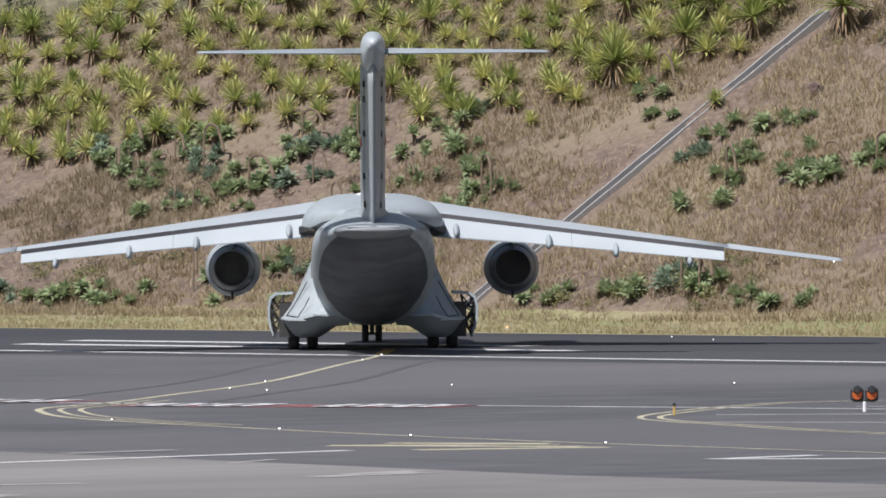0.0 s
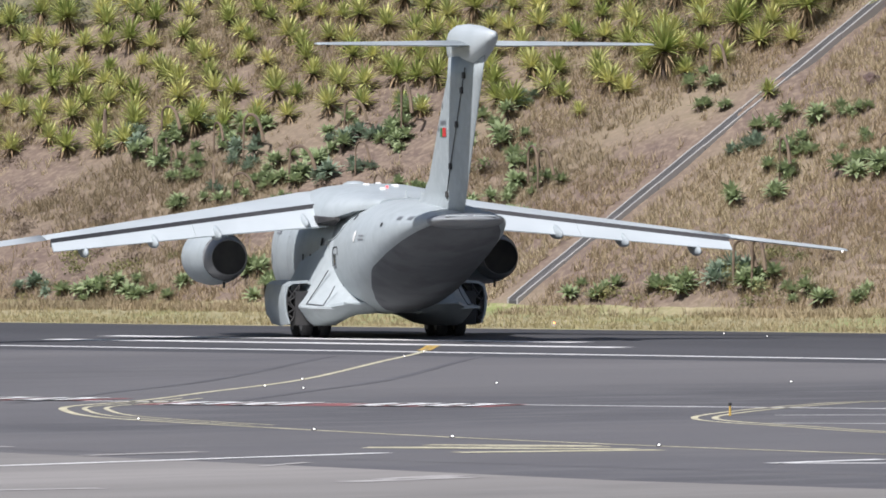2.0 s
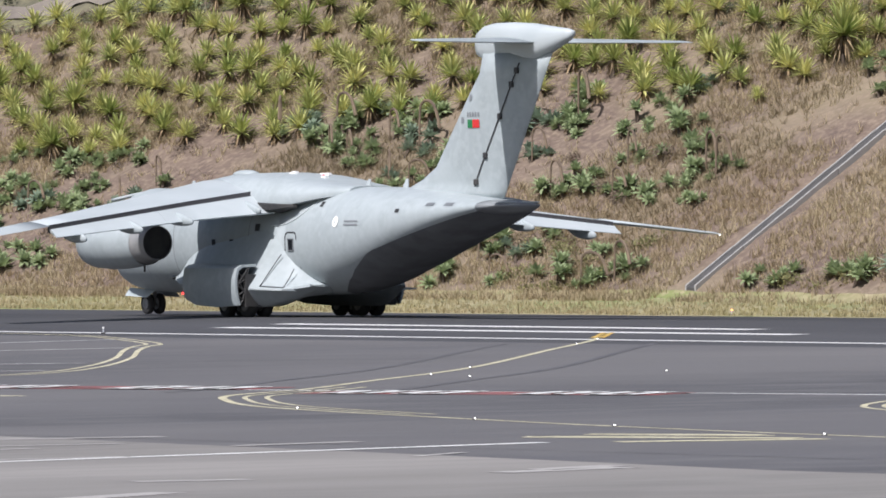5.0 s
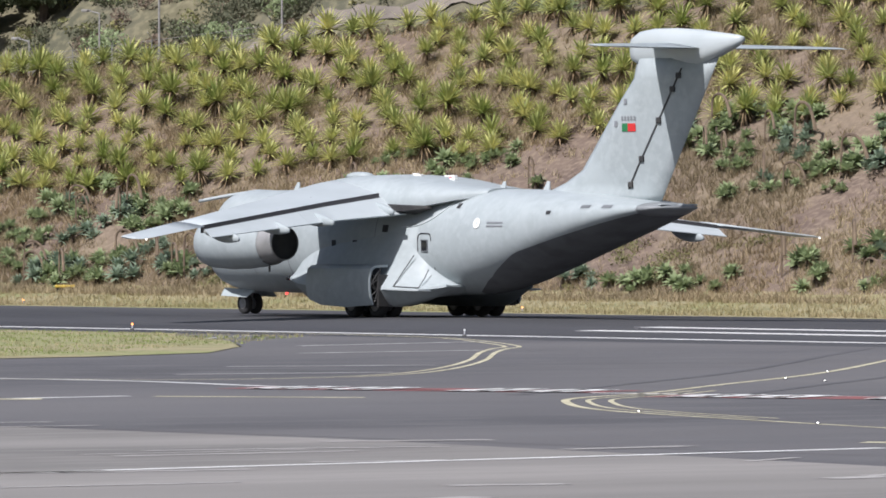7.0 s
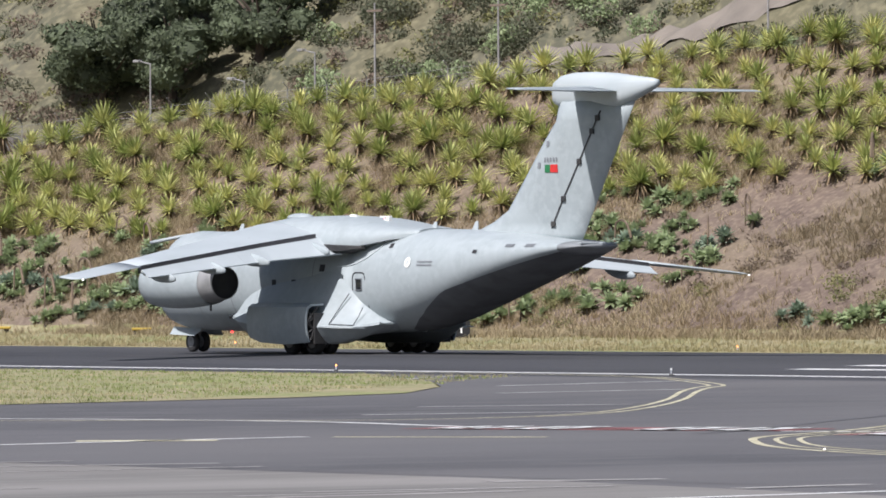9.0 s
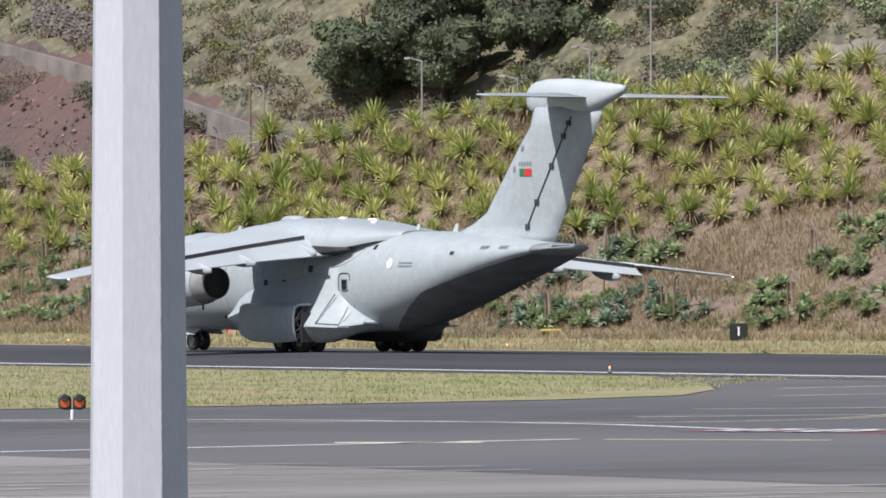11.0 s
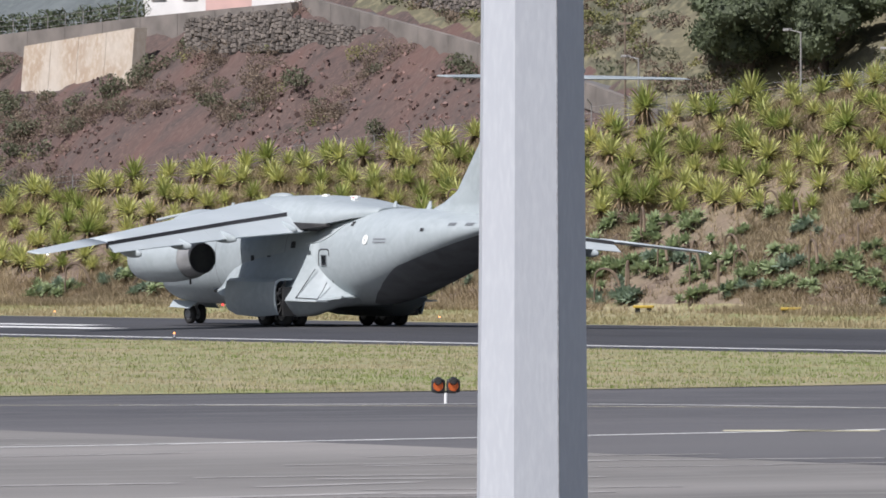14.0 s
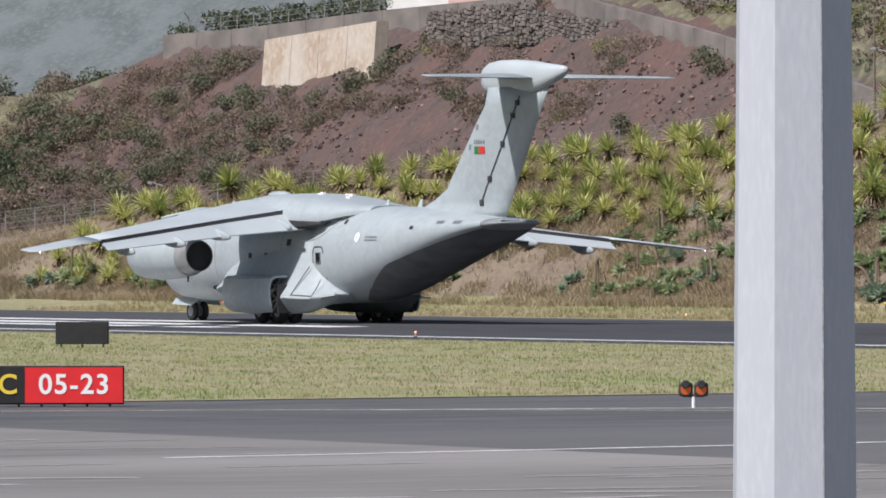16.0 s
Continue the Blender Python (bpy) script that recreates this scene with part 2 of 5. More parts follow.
# ---- mesh helpers ----
def mesh(name, verts, faces, mats, smooth=False, slots=None):
    me = bpy.data.meshes.new(name)
    me.from_pydata([tuple(v) for v in verts], [], [tuple(f) for f in faces])
    for m in (mats if isinstance(mats, (list, tuple)) else [mats]):
        me.materials.append(M[m])
    if slots is not None:
        me.polygons.foreach_set("material_index", slots)
    if smooth:
        me.polygons.foreach_set("use_smooth", [True] * len(me.polygons))
    me.update()
    return me


def part(name, bm, material, parent, label="", smooth=False):
    """Links a bmesh as one mesh object under a thing or a part."""
    me = bpy.data.meshes.new(name)
    bm.to_mesh(me)
    bm.free()
    me.materials.append(M[material])
    if smooth:
        me.polygons.foreach_set("use_smooth", [True] * len(me.polygons))
    ob = new(name, me)
    ob.parent = parent
    if label:
        tagged(ob, label)
    return ob


def sub(name, me, parent, label="", m=None):
    """A ready mesh as a child."""
    ob = new(name, me)
    ob.parent = parent
    if m is not None:
        ob.matrix_basis = m
    if label:
        tagged(ob, label)
    return ob


def empty(name, m=None):
    ob = new(name)
    ob.empty_display_size = 0.3
    if m is not None:
        ob.matrix_basis = m
    return ob


def add_box(bm, x0, x1, y0, y1, z0, z1, bevel=0.0):
    r = bmesh.ops.create_cube(bm, size=1.0, matrix=Matrix.LocRotScale(((x0 + x1) / 2, (y0 + y1) / 2, (z0 + z1) / 2), None, (abs(x1 - x0), abs(y1 - y0), abs(z1 - z0))))
    if bevel:
        es = list({e for v in r["verts"] for e in v.link_edges})
        bmesh.ops.bevel(bm, geom=es, offset=bevel, segments=2, affect="EDGES", profile=0.5)
    return bm


def add_rod(bm, a, b, r0, r1=None, n=8):
    a, b = Vector(a), Vector(b)
    r1 = r0 if r1 is None else r1
    q = (b - a).to_track_quat("Z", "Y").to_matrix().to_4x4()
    bmesh.ops.create_cone(bm, cap_ends=True, segments=n, radius1=r0, radius2=r1, depth=(b - a).length, matrix=Matrix.Translation((a + b) / 2) @ q)
    return bm


def box_bm(*a, **k):
    return add_box(bmesh.new(), *a, **k)


def rod_bm(*a, **k):
    return add_rod(bmesh.new(), *a, **k)


def loft(rings, cap=True):
    """A bmesh through rings of equal length."""
    bm = bmesh.new()
    vs = [[bm.verts.new(p) for p in r] for r in rings]
    n = len(vs[0])
    for a, b in zip(vs, vs[1:]):
        for i in range(n):
            bm.faces.new((a[i], a[(i + 1) % n], b[(i + 1) % n], b[i]))
    if cap:
        bm.faces.new(vs[0])
        bm.faces.new(vs[-1][::-1])
    bmesh.ops.recalc_face_normals(bm, faces=bm.faces)
    return bm


def spline(points, steps=8):
    """Catmull-Rom through points."""
    p = [Vector(q) for q in points]
    p = [p[0] * 2 - p[1]] + p + [p[-1] * 2 - p[-2]]
    out = []
    for a, b, c, d in zip(p, p[1:], p[2:], p[3:]):
        for k in range(steps):
            t = k / steps
            out.append(0.5 * (2 * b + (c - a) * t + (2 * a - 5 * b + 4 * c - d) * t * t + (3 * b - a - 3 * c + d) * t ** 3))
    out.append(p[-2])
    return out


def tube(points, r, n=5):
    """A round bar along a line of points."""
    p = [Vector(q) for q in points]
    rings = []
    for i, c in enumerate(p):
        d = (p[min(i + 1, len(p) - 1)] - p[max(i - 1, 0)]).normalized()
        a = d.cross(Vector((0, 0, 1)))
        a = a.normalized() if a.length > 1e-3 else Vector((1, 0, 0))
        b = a.cross(d)
        rings.append([c + a * (r * math.cos(t)) + b * (r * math.sin(t)) for t in np.linspace(0, 2 * math.pi, n, endpoint=False)])
    return loft(rings)

# ---- ground, runway, taxiway, markings ----
EDGE, MID, FAR = 180.0, 202.5, 225.0     # near edge line, centre line, far edge of the runway


def crown(y):
    return max(0.0, 0.22 * (1 - abs(y - MID) / 22.5))


def setting(name, me, label="", category=""):
    return tagged(new(name, me), label, category, kind="structure")


setting("ground", mesh("ground", [(-4500, -4500, -0.06), (4500, -4500, -0.06), (4500, 4500, -0.06), (-4500, 4500, -0.06)], [(0, 1, 2, 3)], "verge"),
        "dry grass and soil reaching to the horizon", "ground")
rys = [174.5, 180, 187, 195, 202.5, 210, 218, 225.0]
rxs = np.linspace(-1400, 500, 60)
rv = [(x, y, crown(y)) for x in rxs for y in rys]
n = len(rys)
rf = [(i * n + j, (i + 1) * n + j, (i + 1) * n + j + 1, i * n + j + 1) for i in range(len(rxs) - 1) for j in range(n - 1)]
setting("runway", mesh("runway", rv, rf, "runway", True), "dark asphalt runway with a slight crown", "runway")
tv = [(-199, 89, 0), (500, 89, 0), (500, 174.5, 0), (-246, 174.5, 0), (-240, 171.2, 0), (-228, 165, 0), (-217, 157.5, 0), (-207.5, 149, 0), (-203, 141, 0), (-200, 128, 0)]
setting("taxiway", mesh("taxiway", tv, [tuple(range(len(tv)))], "asphalt"), "grey weathered asphalt taxiway", "taxiway")
setting("apron", mesh("apron", [(-1400, -300, 0), (500, -300, 0), (500, 82, 0), (-90, 83.5, 0), (-102, 85.6, 0), (-118, 88.2, 0), (-140, 89, 0), (-1400, 89, 0)], [tuple(range(8))], "concrete"),
        "pale grey stained concrete apron", "apron")
setting("taxiway", mesh("taxiway_strip", [(500, 82, -0.004), (500, 89.5, -0.004), (-199, 89.5, -0.004), (-199, 82, -0.004)], [(0, 1, 2, 3)], "asphalt"),
        "asphalt joint along the apron", "taxiway")


def marking(points, width, material, name="road_marking", label="", dash=None, closed=False, seed=0):
    """A painted stripe along a line on the ground."""
    pts = [Vector((p[0], p[1], 0)) for p in points]
    vs, fs = [], []
    for i, p in enumerate(pts):
        d = (pts[min(i + 1, len(pts) - 1)] - pts[max(i - 1, 0)]).normalized()
        s = Vector((-d.y, d.x, 0)) * width / 2
        for q in (p + s, p - s):
            vs.append((q.x, q.y, crown(q.y) + 0.008))
    fs = [(2 * i, 2 * i + 1, 2 * i + 3, 2 * i + 2) for i in range(len(pts) - 1)]
    return tagged(new(name, mesh(name, vs, fs, material)), label or "worn painted line on the asphalt", "marking", kind="structure")


marking([(x, EDGE) for x in range(-1000, 401, 20)], 0.95, "white_paint", label="white runway edge line")
for x0, x1, y, w in ((-237, -204, 188.3, 1.3), (-240, -212, 193.6, 1.3), (-412, -346, 187.6, 1.6), (-412, -341, 191.2, 2.2), (-412, -350, 195.5, 1.8)):
    marking([(x0 + (x1 - x0) * k / 6, y) for k in range(7)], w, "white_paint", label="broad white touchdown bar on the runway")
lead = [(-214, 188), (-203, 177.5), (-191.6, 166), (-168.9, 143.2), (-156.5, 129.1), (-149.6, 121.2), (-145.5, 115.5), (-141.3, 112), (-136.5, 108.9), (-131.3, 106.7), (-122.2, 103.8), (-115.2, 101.8), (-106.6, 100), (-92, 98.2), (-60, 95)]
lead_line = spline([(a, b, 0) for a, b in lead], 6)
marking(lead_line, 0.22, "yellow_paint", label="faded yellow taxi lead-in line")
marking(spline([(-214, 188, 0), (-210, 184.2, 0), (-207.5, 181.8, 0)], 4), 0.5, "deep_yellow", label="bright yellow end of the lead-in line")


def beside(points, d):
    """The line at distance d to the left of a line."""
    out = []
    for i, p in enumerate(points):
        t = (points[min(i + 1, len(points) - 1)] - points[max(i - 1, 0)]).normalized()
        out.append(p + Vector((-t.y, t.x, 0)) * d)
    return out


for off in (0.55, 1.1):
    marking(beside(lead_line[28:58], off), 0.14, "yellow_paint", label="faded yellow taxi side stripe")
lobe_r = spline([(-122, 150, 0), (-130.5, 142, 0), (-134.8, 134.5, 0), (-132.6, 128.6, 0), (-127.8, 121.5, 0), (-124.6, 117.8, 0), (-121.5, 115.6, 0), (-117, 113.6, 0), (-110.8, 110.9, 0), (-95, 106, 0)], 8)
lobe_l = spline([(-250, 178.6, 0), (-238, 177.9, 0), (-229, 175.6, 0), (-219, 170.0, 0), (-211.5, 165.2, 0), (-207.6, 161.6, 0), (-201, 156, 0), (-190.5, 147.5, 0), (-181, 139.2, 0), (-174, 132.2, 0), (-170.6, 126.8, 0), (-170.6, 121.2, 0), (-176, 116.6, 0), (-186.5, 104.8, 0), (-191, 92, 0)], 8)
for off in (0.0, 0.5):
    marking(beside(lobe_r, off), 0.17, "yellow_paint", label="faded yellow double shoulder line")
    marking(beside(lobe_l, -off), 0.17, "yellow_paint", label="faded yellow double shoulder line")
marking(spline([(-238, 178, 0), (-237.5, 172.8, 0), (-230.8, 165.6, 0), (-221.5, 159.0, 0), (-211, 150.5, 0), (-204.5, 141, 0), (-200, 124, 0), (-198.6, 92, 0)], 6), 0.3, "worn_white", label="worn pale line round the grass verge")
for a, b in (((-217, 159.9), (-221, 171.1)), ((-204.5, 150.7), (-206, 160.3)), ((-186.1, 134.4), (-184.5, 141.0)), ((-177, 126), (-176, 133)), ((-129.5, 130.2), (-123, 137.0)), ((-125.4, 121.2), (-118.6, 128.5)), ((-119.5, 115.5), (-111, 121.5))):
    marking([a, b], 0.45, "worn_white", label="thin worn white shoulder stripe")
marking(spline([(-186.5, 104.8, 0), (-183.7, 113, 0), (-179, 117.2, 0), (-170, 119.4, 0), (-160, 118.2, 0), (-150.2, 120, 0), (-139, 124.3, 0), (-127.4, 128.2, 0), (-112, 133, 0)], 6), 0.4, "white_paint", label="worn pale holding line")
for a, b, w, m in (((-154.6, 101.8), (-152.7, 104.6), 1.3, "yellow_paint"), ((-153.6, 108.6), (-149.3, 111.9), 0.6, "yellow_paint"), ((-149.6, 80), (-150.2, 84.4), 0.4, "white_paint"), ((-150.2, 84.4), (-154.3, 108.3), 0.4, "white_paint"),
                   ((-102.5, 62), (-106.8, 92.6), 0.4, "white_paint"), ((-95.8, 93.0), (-96.2, 96.4), 0.45, "white_paint"), ((-95.8, 93.0), (-93.2, 95.6), 0.45, "white_paint"),
                   ((-110.2, 95.0), (-105.2, 98.0), 0.9, "yellow_paint"), ((-110.8, 97.2), (-107.6, 99.2), 0.8, "yellow_paint"), ((-106, 93.8), (-104.4, 98), 0.8, "yellow_paint"), ((-110.4, 95.2), (-107.0, 99.0), 0.35, "yellow_paint")):
    marking([a, b], w, m)
# painted holding signs: red ground with worn white characters
for a, b in (((-161.0, 116.8), (-151.0, 121.2)), ((-146.6, 119.2), (-137.8, 123.6))):
    a, b = Vector((*a, 0)), Vector((*b, 0))
    u = (b - a).normalized()
    s = Vector((-u.y, u.x, 0))
    marking([a, b], 3.2, "red_paint", label="worn red holding-position panel painted on the asphalt")
    for k in (0.10, 0.30, 0.64, 0.83):
        c = a.lerp(b, k)
        for p, q in ((c - s * 1.6, c + s * 1.6), (c + u * 0.95 - s * 1.6, c + u * 0.95 + s * 1.6), (c - s * 1.45 - u * .1, c - s * 1.45 + u * 1.05), (c + s * 1.45 - u * .1, c + s * 1.45 + u * 1.05)):
            m = marking([p, q], 0.5, "white_paint", label="worn white painted character stroke")
            m.location.z = 0.02
# faint tyre tracks along the turn
for off in (-2.6, 2.6):
    marking(beside(lead_line[8:34], off), 0.3, "tyre_track", name="tyre_track", label="faint rubber tyre track on the asphalt")
# pale worn patches on the apron
r3 = np.random.default_rng(8)
for k in range(64):
    x = -86 - 95 * r3.random()
    y = 60 + 27 * r3.random()
    l = 2 + 5 * r3.random()
    marking([(x, y), (x + (r3.random() - 0.5) * 3, y + l)], 0.25 + 0.5 * r3.random(), "pale_stain", name="apron_patch", label="pale scuffed patch on the apron concrete")
gv = [(-198.4, 89.2, 0.02), (-199.4, 128, 0.02), (-202.4, 141, 0.02), (-206.6, 148.6, 0.02), (-216.2, 156.8, 0.02), (-227.2, 164.4, 0.02), (-239.2, 170.6, 0.02), (-244, 174.2, 0.02), (-1000, 174.2, 0.02), (-1000, 89.2, 0.02)]
setting("grass_verge", mesh("grass_verge", gv, [tuple(range(len(gv)))], "verge"), "mown dry and green grass between taxiway and runway", "grass")


def blades(name, spots, height, lean, material, label, per=4, width=0.03):
    """Many thin blades in one mesh."""
    rng = np.random.default_rng(len(spots))
    vs, fs = [], []
    for x, y, z in spots:
        h0 = height * (0.6 + 0.8 * rng.random())
        for _ in range(per):
            a = rng.random() * 6.283
            dx, dy = math.cos(a), math.sin(a)
            ox, oy = (rng.random() - 0.5) * 0.3, (rng.random() - 0.5) * 0.3
            h = h0 * (0.6 + 0.6 * rng.random())
            l = lean * (0.3 + rng.random()) * h
            i = len(vs)
            vs += [(x + ox - dy * width, y + oy + dx * width, z - 0.03), (x + ox + dy * width, y + oy - dx * width, z - 0.03), (x + ox + dx * l, y + oy + dy * l, z + h)]
            fs.append((i, i + 1, i + 2))
    return tagged(new(name, mesh(name, vs, fs, material)), label, "grass", kind="stuff")


rng = np.random.default_rng(5)
spots = []
while len(spots) < 40000:
    x, y = -199.8 - 190 * rng.random() ** 1.2, 92 + 82 * rng.random()
    lim = -198.6 + 0.7 * noise.noise(Vector((x * 0.4, y * 0.4, 1))) - max(0, (y - 128)) ** 1.32 * 0.235
    if x < lim:
        spots.append((x, y, 0.02))
blades("verge_grass", spots, 0.085, 0.7, "green_grass", "short dry and green mown grass of the verge", 4, 0.02)

# ---- hillside ----
SLOPE = math.tan(radians(31))


def crest(x):
    return float(np.clip(5.3 + 0.072 * (x + 462), 1.0, 24.0))


def road_z(x):
    """Height of the lane that climbs along the top of the red cliff."""
    return float(np.interp(x, [-513, -502, -499, -490, -475, -457, -432, -407, -396], [13.3, 15.2, 17.0, 17.2, 18.0, 18.6, 15.3, 11.3, 9.5]))


def ridge(x):
    return float(np.interp(x, [-620, -560, -530, -513, -507, -502, -499, -490, -475, -460, -455, -440, -420], [2, 7, 11, 13.3, 13.8, 15.1, 16.6, 16.9, 17.9, 18.6, 20, 40, 60]))


def height(x, y):
    if y < FAR:
        return crown(y)
    foot = 0.6 * min(1.0, (y - FAR) / 11.0) ** 1.5
    if y < 236:
        return foot
    c = crest(x)
    yc = 236 + (c - 0.6) / SLOPE
    if y < yc:
        return 0.6 + (y - 236) * SLOPE
    if y < yc + 10:
        return c - 0.15 + 0.015 * (y - yc)
    return min(c + 0.8 * (y - yc - 10), ridge(x))


def rough(x, y):
    v = Vector((x, y, 0))
    a = noise.noise(v * 0.16) * 0.35 + noise.noise(v * 0.5) * 0.16
    return a * min(1.0, max(0.0, (y - 233) / 6))


def cliff_rough(x, y):
    v = Vector((x, y * 1.3, 3))
    return noise.noise(v * 0.22) * 1.0 + noise.noise(v * 0.6) * 0.55 + noise.noise(v * 1.1) * 0.35


def ground_z(x, y):
    z = height(x, y) + rough(x, y)
    c = crest(x)
    yc = 236 + (c - 0.6) / SLOPE
    if y > yc + 11:
        z += cliff_rough(x, y) * min(1, (y - yc - 11) / 2) * (0.9 if z < ridge(x) - 0.4 else 0.25)
    return z


hx = np.concatenate([np.arange(-640, -520, 2.5), np.arange(-520, -225, 0.8), np.arange(-225, -120, 2.0)])
hy = np.concatenate([[225.0, 227, 229.5, 232, 234], np.arange(235, 285, 0.75), np.arange(285, 360, 5)])
hv = [(x, y, ground_z(x, y)) for x in hx for y in hy]
n = len(hy)
hf, slots = [], []
for i in range(len(hx) - 1):
    for j in range(n - 1):
        hf.append((i * n + j, (i + 1) * n + j, (i + 1) * n + j + 1, i * n + j + 1))
        x, y = hx[i], hy[j]
        c = crest(x)
        yc = 236 + (c - 0.6) / SLOPE
        if y < 236:
            s = 0
        elif y < yc + 0.5:
            s = 1
        elif y < yc + 9:
            s = 4 if x > -375 else 3
        elif x < -400 and height(x, y) < road_z(x) + 0.2 and x > -505 + 6 * noise.noise(Vector((0, y * 0.3, 0))):
            s = 2
        else:
            s = 3
        slots.append(s)
setting("hillside", mesh("hillside", hv, hf, ["verge", "bank", "red_soil", "scrub_soil", "track"], True, slots),
        "dry grassy airport bank below a red earth cliff and scrub", "hillside")

# far wooded hill, its haze mixed into the grey-blue colour
fx = np.linspace(-3400, -600, 60)
fv, ff = [], []
for i, x in enumerate(fx):
    for j in range(14):
        y = 700 + j * 70
        z = j * 32 - 10 + 22 * noise.noise(Vector((x * 0.008, y * 0.008, 1))) + 8 * noise.noise(Vector((x * 0.03, y * 0.03, 4)))
        fv.append((x, y, z if j else -5))
for i in range(59):
    for j in range(13):
        ff.append((i * 14 + j, (i + 1) * 14 + j, (i + 1) * 14 + j + 1, i * 14 + j + 1))
setting("backdrop", mesh("far_hill", fv, ff, "far_hill", True), "distant wooded hillside with haze painted into its colour", "hill")

# storm gutter straight up the bank
gut = empty("storm_gutter")
gx = -263.9
ys = np.arange(236.5, 262.0, 2.9)
for a, b in zip(ys, ys[1:]):
    a2, b2 = a + 0.02, b - 0.02
    za, zb = height(gx, a) + 0.05, height(gx, b) + 0.05
    for nm, x0, x1, h, m in (("gutter_floor", -0.26, 0.26, 0.08, "gutter"), ("gutter_edge", -0.36, -0.26, 0.2, "gutter_lip"), ("gutter_edge", 0.26, 0.36, 0.2, "gutter_lip")):
        bm = bmesh.new()
        vs = [bm.verts.new((gx + x, y, z + dz)) for y, z in ((a2, za), (b2, zb)) for x, dz in ((x0, -0.4), (x1, -0.4), (x1, h), (x0, h))]
        for f in ((0, 1, 2, 3), (7, 6, 5, 4), (0, 4, 5, 1), (1, 5, 6, 2), (2, 6, 7, 3), (3, 7, 4, 0)):
            bm.faces.new([vs[k] for k in f])
        bmesh.ops.recalc_face_normals(bm, faces=bm.faces)
        part(nm, bm, m, gut)
tagged(gut, "straight concrete storm gutter running down the dry bank", "gutter")

# dry grass on the bank
rng = np.random.default_rng(11)
spots = []
while len(spots) < 95000:
    x = -235 - 250 * rng.random()
    c = crest(x)
    yc = 236 + (c - 0.6) / SLOPE
    y = 234 + (yc - 233) * rng.random()
    if abs(x - gx) < 1.4:
        continue
    bare = noise.noise(Vector((x * 0.075, y * 0.13, 7))) + 0.45 * noise.noise(Vector((x * 0.3, y * 0.4, 3)))
    bare += 0.30 * max(0.0, min(1.0, (-268 - x) / 40)) * (1 if y > 237.5 else 0)
    if bare < 0.2 + 0.25 * rng.random() or rng.random() < 0.07:
        spots.append((x, y, ground_z(x, y)))
blades("bank_grass", spots, 0.36, 1.0, "dry_grass", "long dry straw-coloured grass on the bank", 7, 0.022)
spots = [(-180 - 260 * rng.random(), 225.6 + 9 * rng.random() ** 1.5, 0) for _ in range(16000)]
spots = [(x, y, height(x, y)) for x, y, _ in spots]
blades("verge_grass", spots, 0.2, 0.7, "strip_grass", "pale grass strip along the far runway edge", 4, 0.025)


def leaf(vs, fs, base, direction, length, width, droop, fold=0.25, segs=3):
    """A tapered sword leaf of a few folded quads."""
    d = Vector(direction).normalized()
    side = d.cross(Vector((0, 0, 1)))
    side = side.normalized() if side.length > 0.05 else Vector((1, 0, 0))
    up = side.cross(d).normalized()
    i0 = len(vs)
    p = Vector(base)
    for k in range(segs + 1):
        t = k / segs
        w = width * (0.55 + 1.2 * t) if t < 0.4 else width * (1.05 * (1 - t) / 0.6)
        q = p + d * (length * t) - Vector((0, 0, droop * length * t * t))
        if k < segs:
            vs += [q + side * w + up * w * fold, q, q - side * w + up * w * fold]
        else:
            vs.append(q)
    for k in range(segs - 1):
        a = i0 + 3 * k
        fs += [(a, a + 1, a + 4, a + 3), (a + 1, a + 2, a + 5, a + 4)]
    a = i0 + 3 * (segs - 1)
    fs += [(a, a + 1, a + 3), (a + 1, a + 2, a + 3)]


def rosette(name, count, length, width, material, rng, low=-0.15, high=1.35, droop=0.12, z=0.0, fold=0.3):
    vs, fs = [], []
    for k in range(count):
        t = (k + rng.random()) / count
        el = high + (low - high) * t
        az = k * 2.39996 + rng.random() * 0.5
        d = (math.cos(az) * math.cos(el), math.sin(az) * math.cos(el), math.sin(el))
        ln = length * (0.75 + 0.4 * rng.random()) * (0.82 + 0.18 * math.sin(max(el, 0)))
        leaf(vs, fs, (d[0] * 0.06, d[1] * 0.06, z + 0.05 + d[2] * 0.06), d, ln, width * (0.8 + 0.4 * rng.random()), droop * (1.3 - t * 0.3), fold)
    return mesh(name, vs, fs, material)


def trunk_mesh(name, h, r0, r1, material):
    bm = add_rod(bmesh.new(), (0, 0, -0.25), (0, 0, h), r0, r1, 7)
    me = bpy.data.meshes.new(name)
    bm.to_mesh(me)
    bm.free()
    me.materials.append(M[material])
    return me


rng = np.random.default_rng(3)
yucca_kinds = []
for k in range(6):
    big = k >= 4
    zc = 0.35 if not big else 0.9
    ln = 0.95 if not big else 1.45
    leaves = rosette("leaf_crown", 64 if not big else 100, ln, 0.055 if not big else 0.06, "yucca_dark" if big or k == 3 else "yucca", rng, z=zc)
    dead = rosette("dead_skirt", 14 if not big else 34, ln * 0.7, 0.045, "dead_leaf", rng, low=-1.2, high=-0.3, droop=0.3, z=zc)
    trunk = trunk_mesh("trunk", zc + 0.05, 0.12 if not big else 0.2, 0.1, "bark")
    yucca_kinds.append((leaves, dead, trunk))


def yucca(x, y, size, kind, turn, label):
    e = empty("sword_leaf_plant", Matrix.LocRotScale((x, y, ground_z(x, y) - 0.05), Euler((-0.12, 0, turn)), (size, size, size)))
    for nm, me in zip(("leaf_crown", "dead_skirt", "trunk"), yucca_kinds[kind]):
        sub(nm, me, e)
    return tagged(e, label, "plant", "sword-leaf plants on the bank")


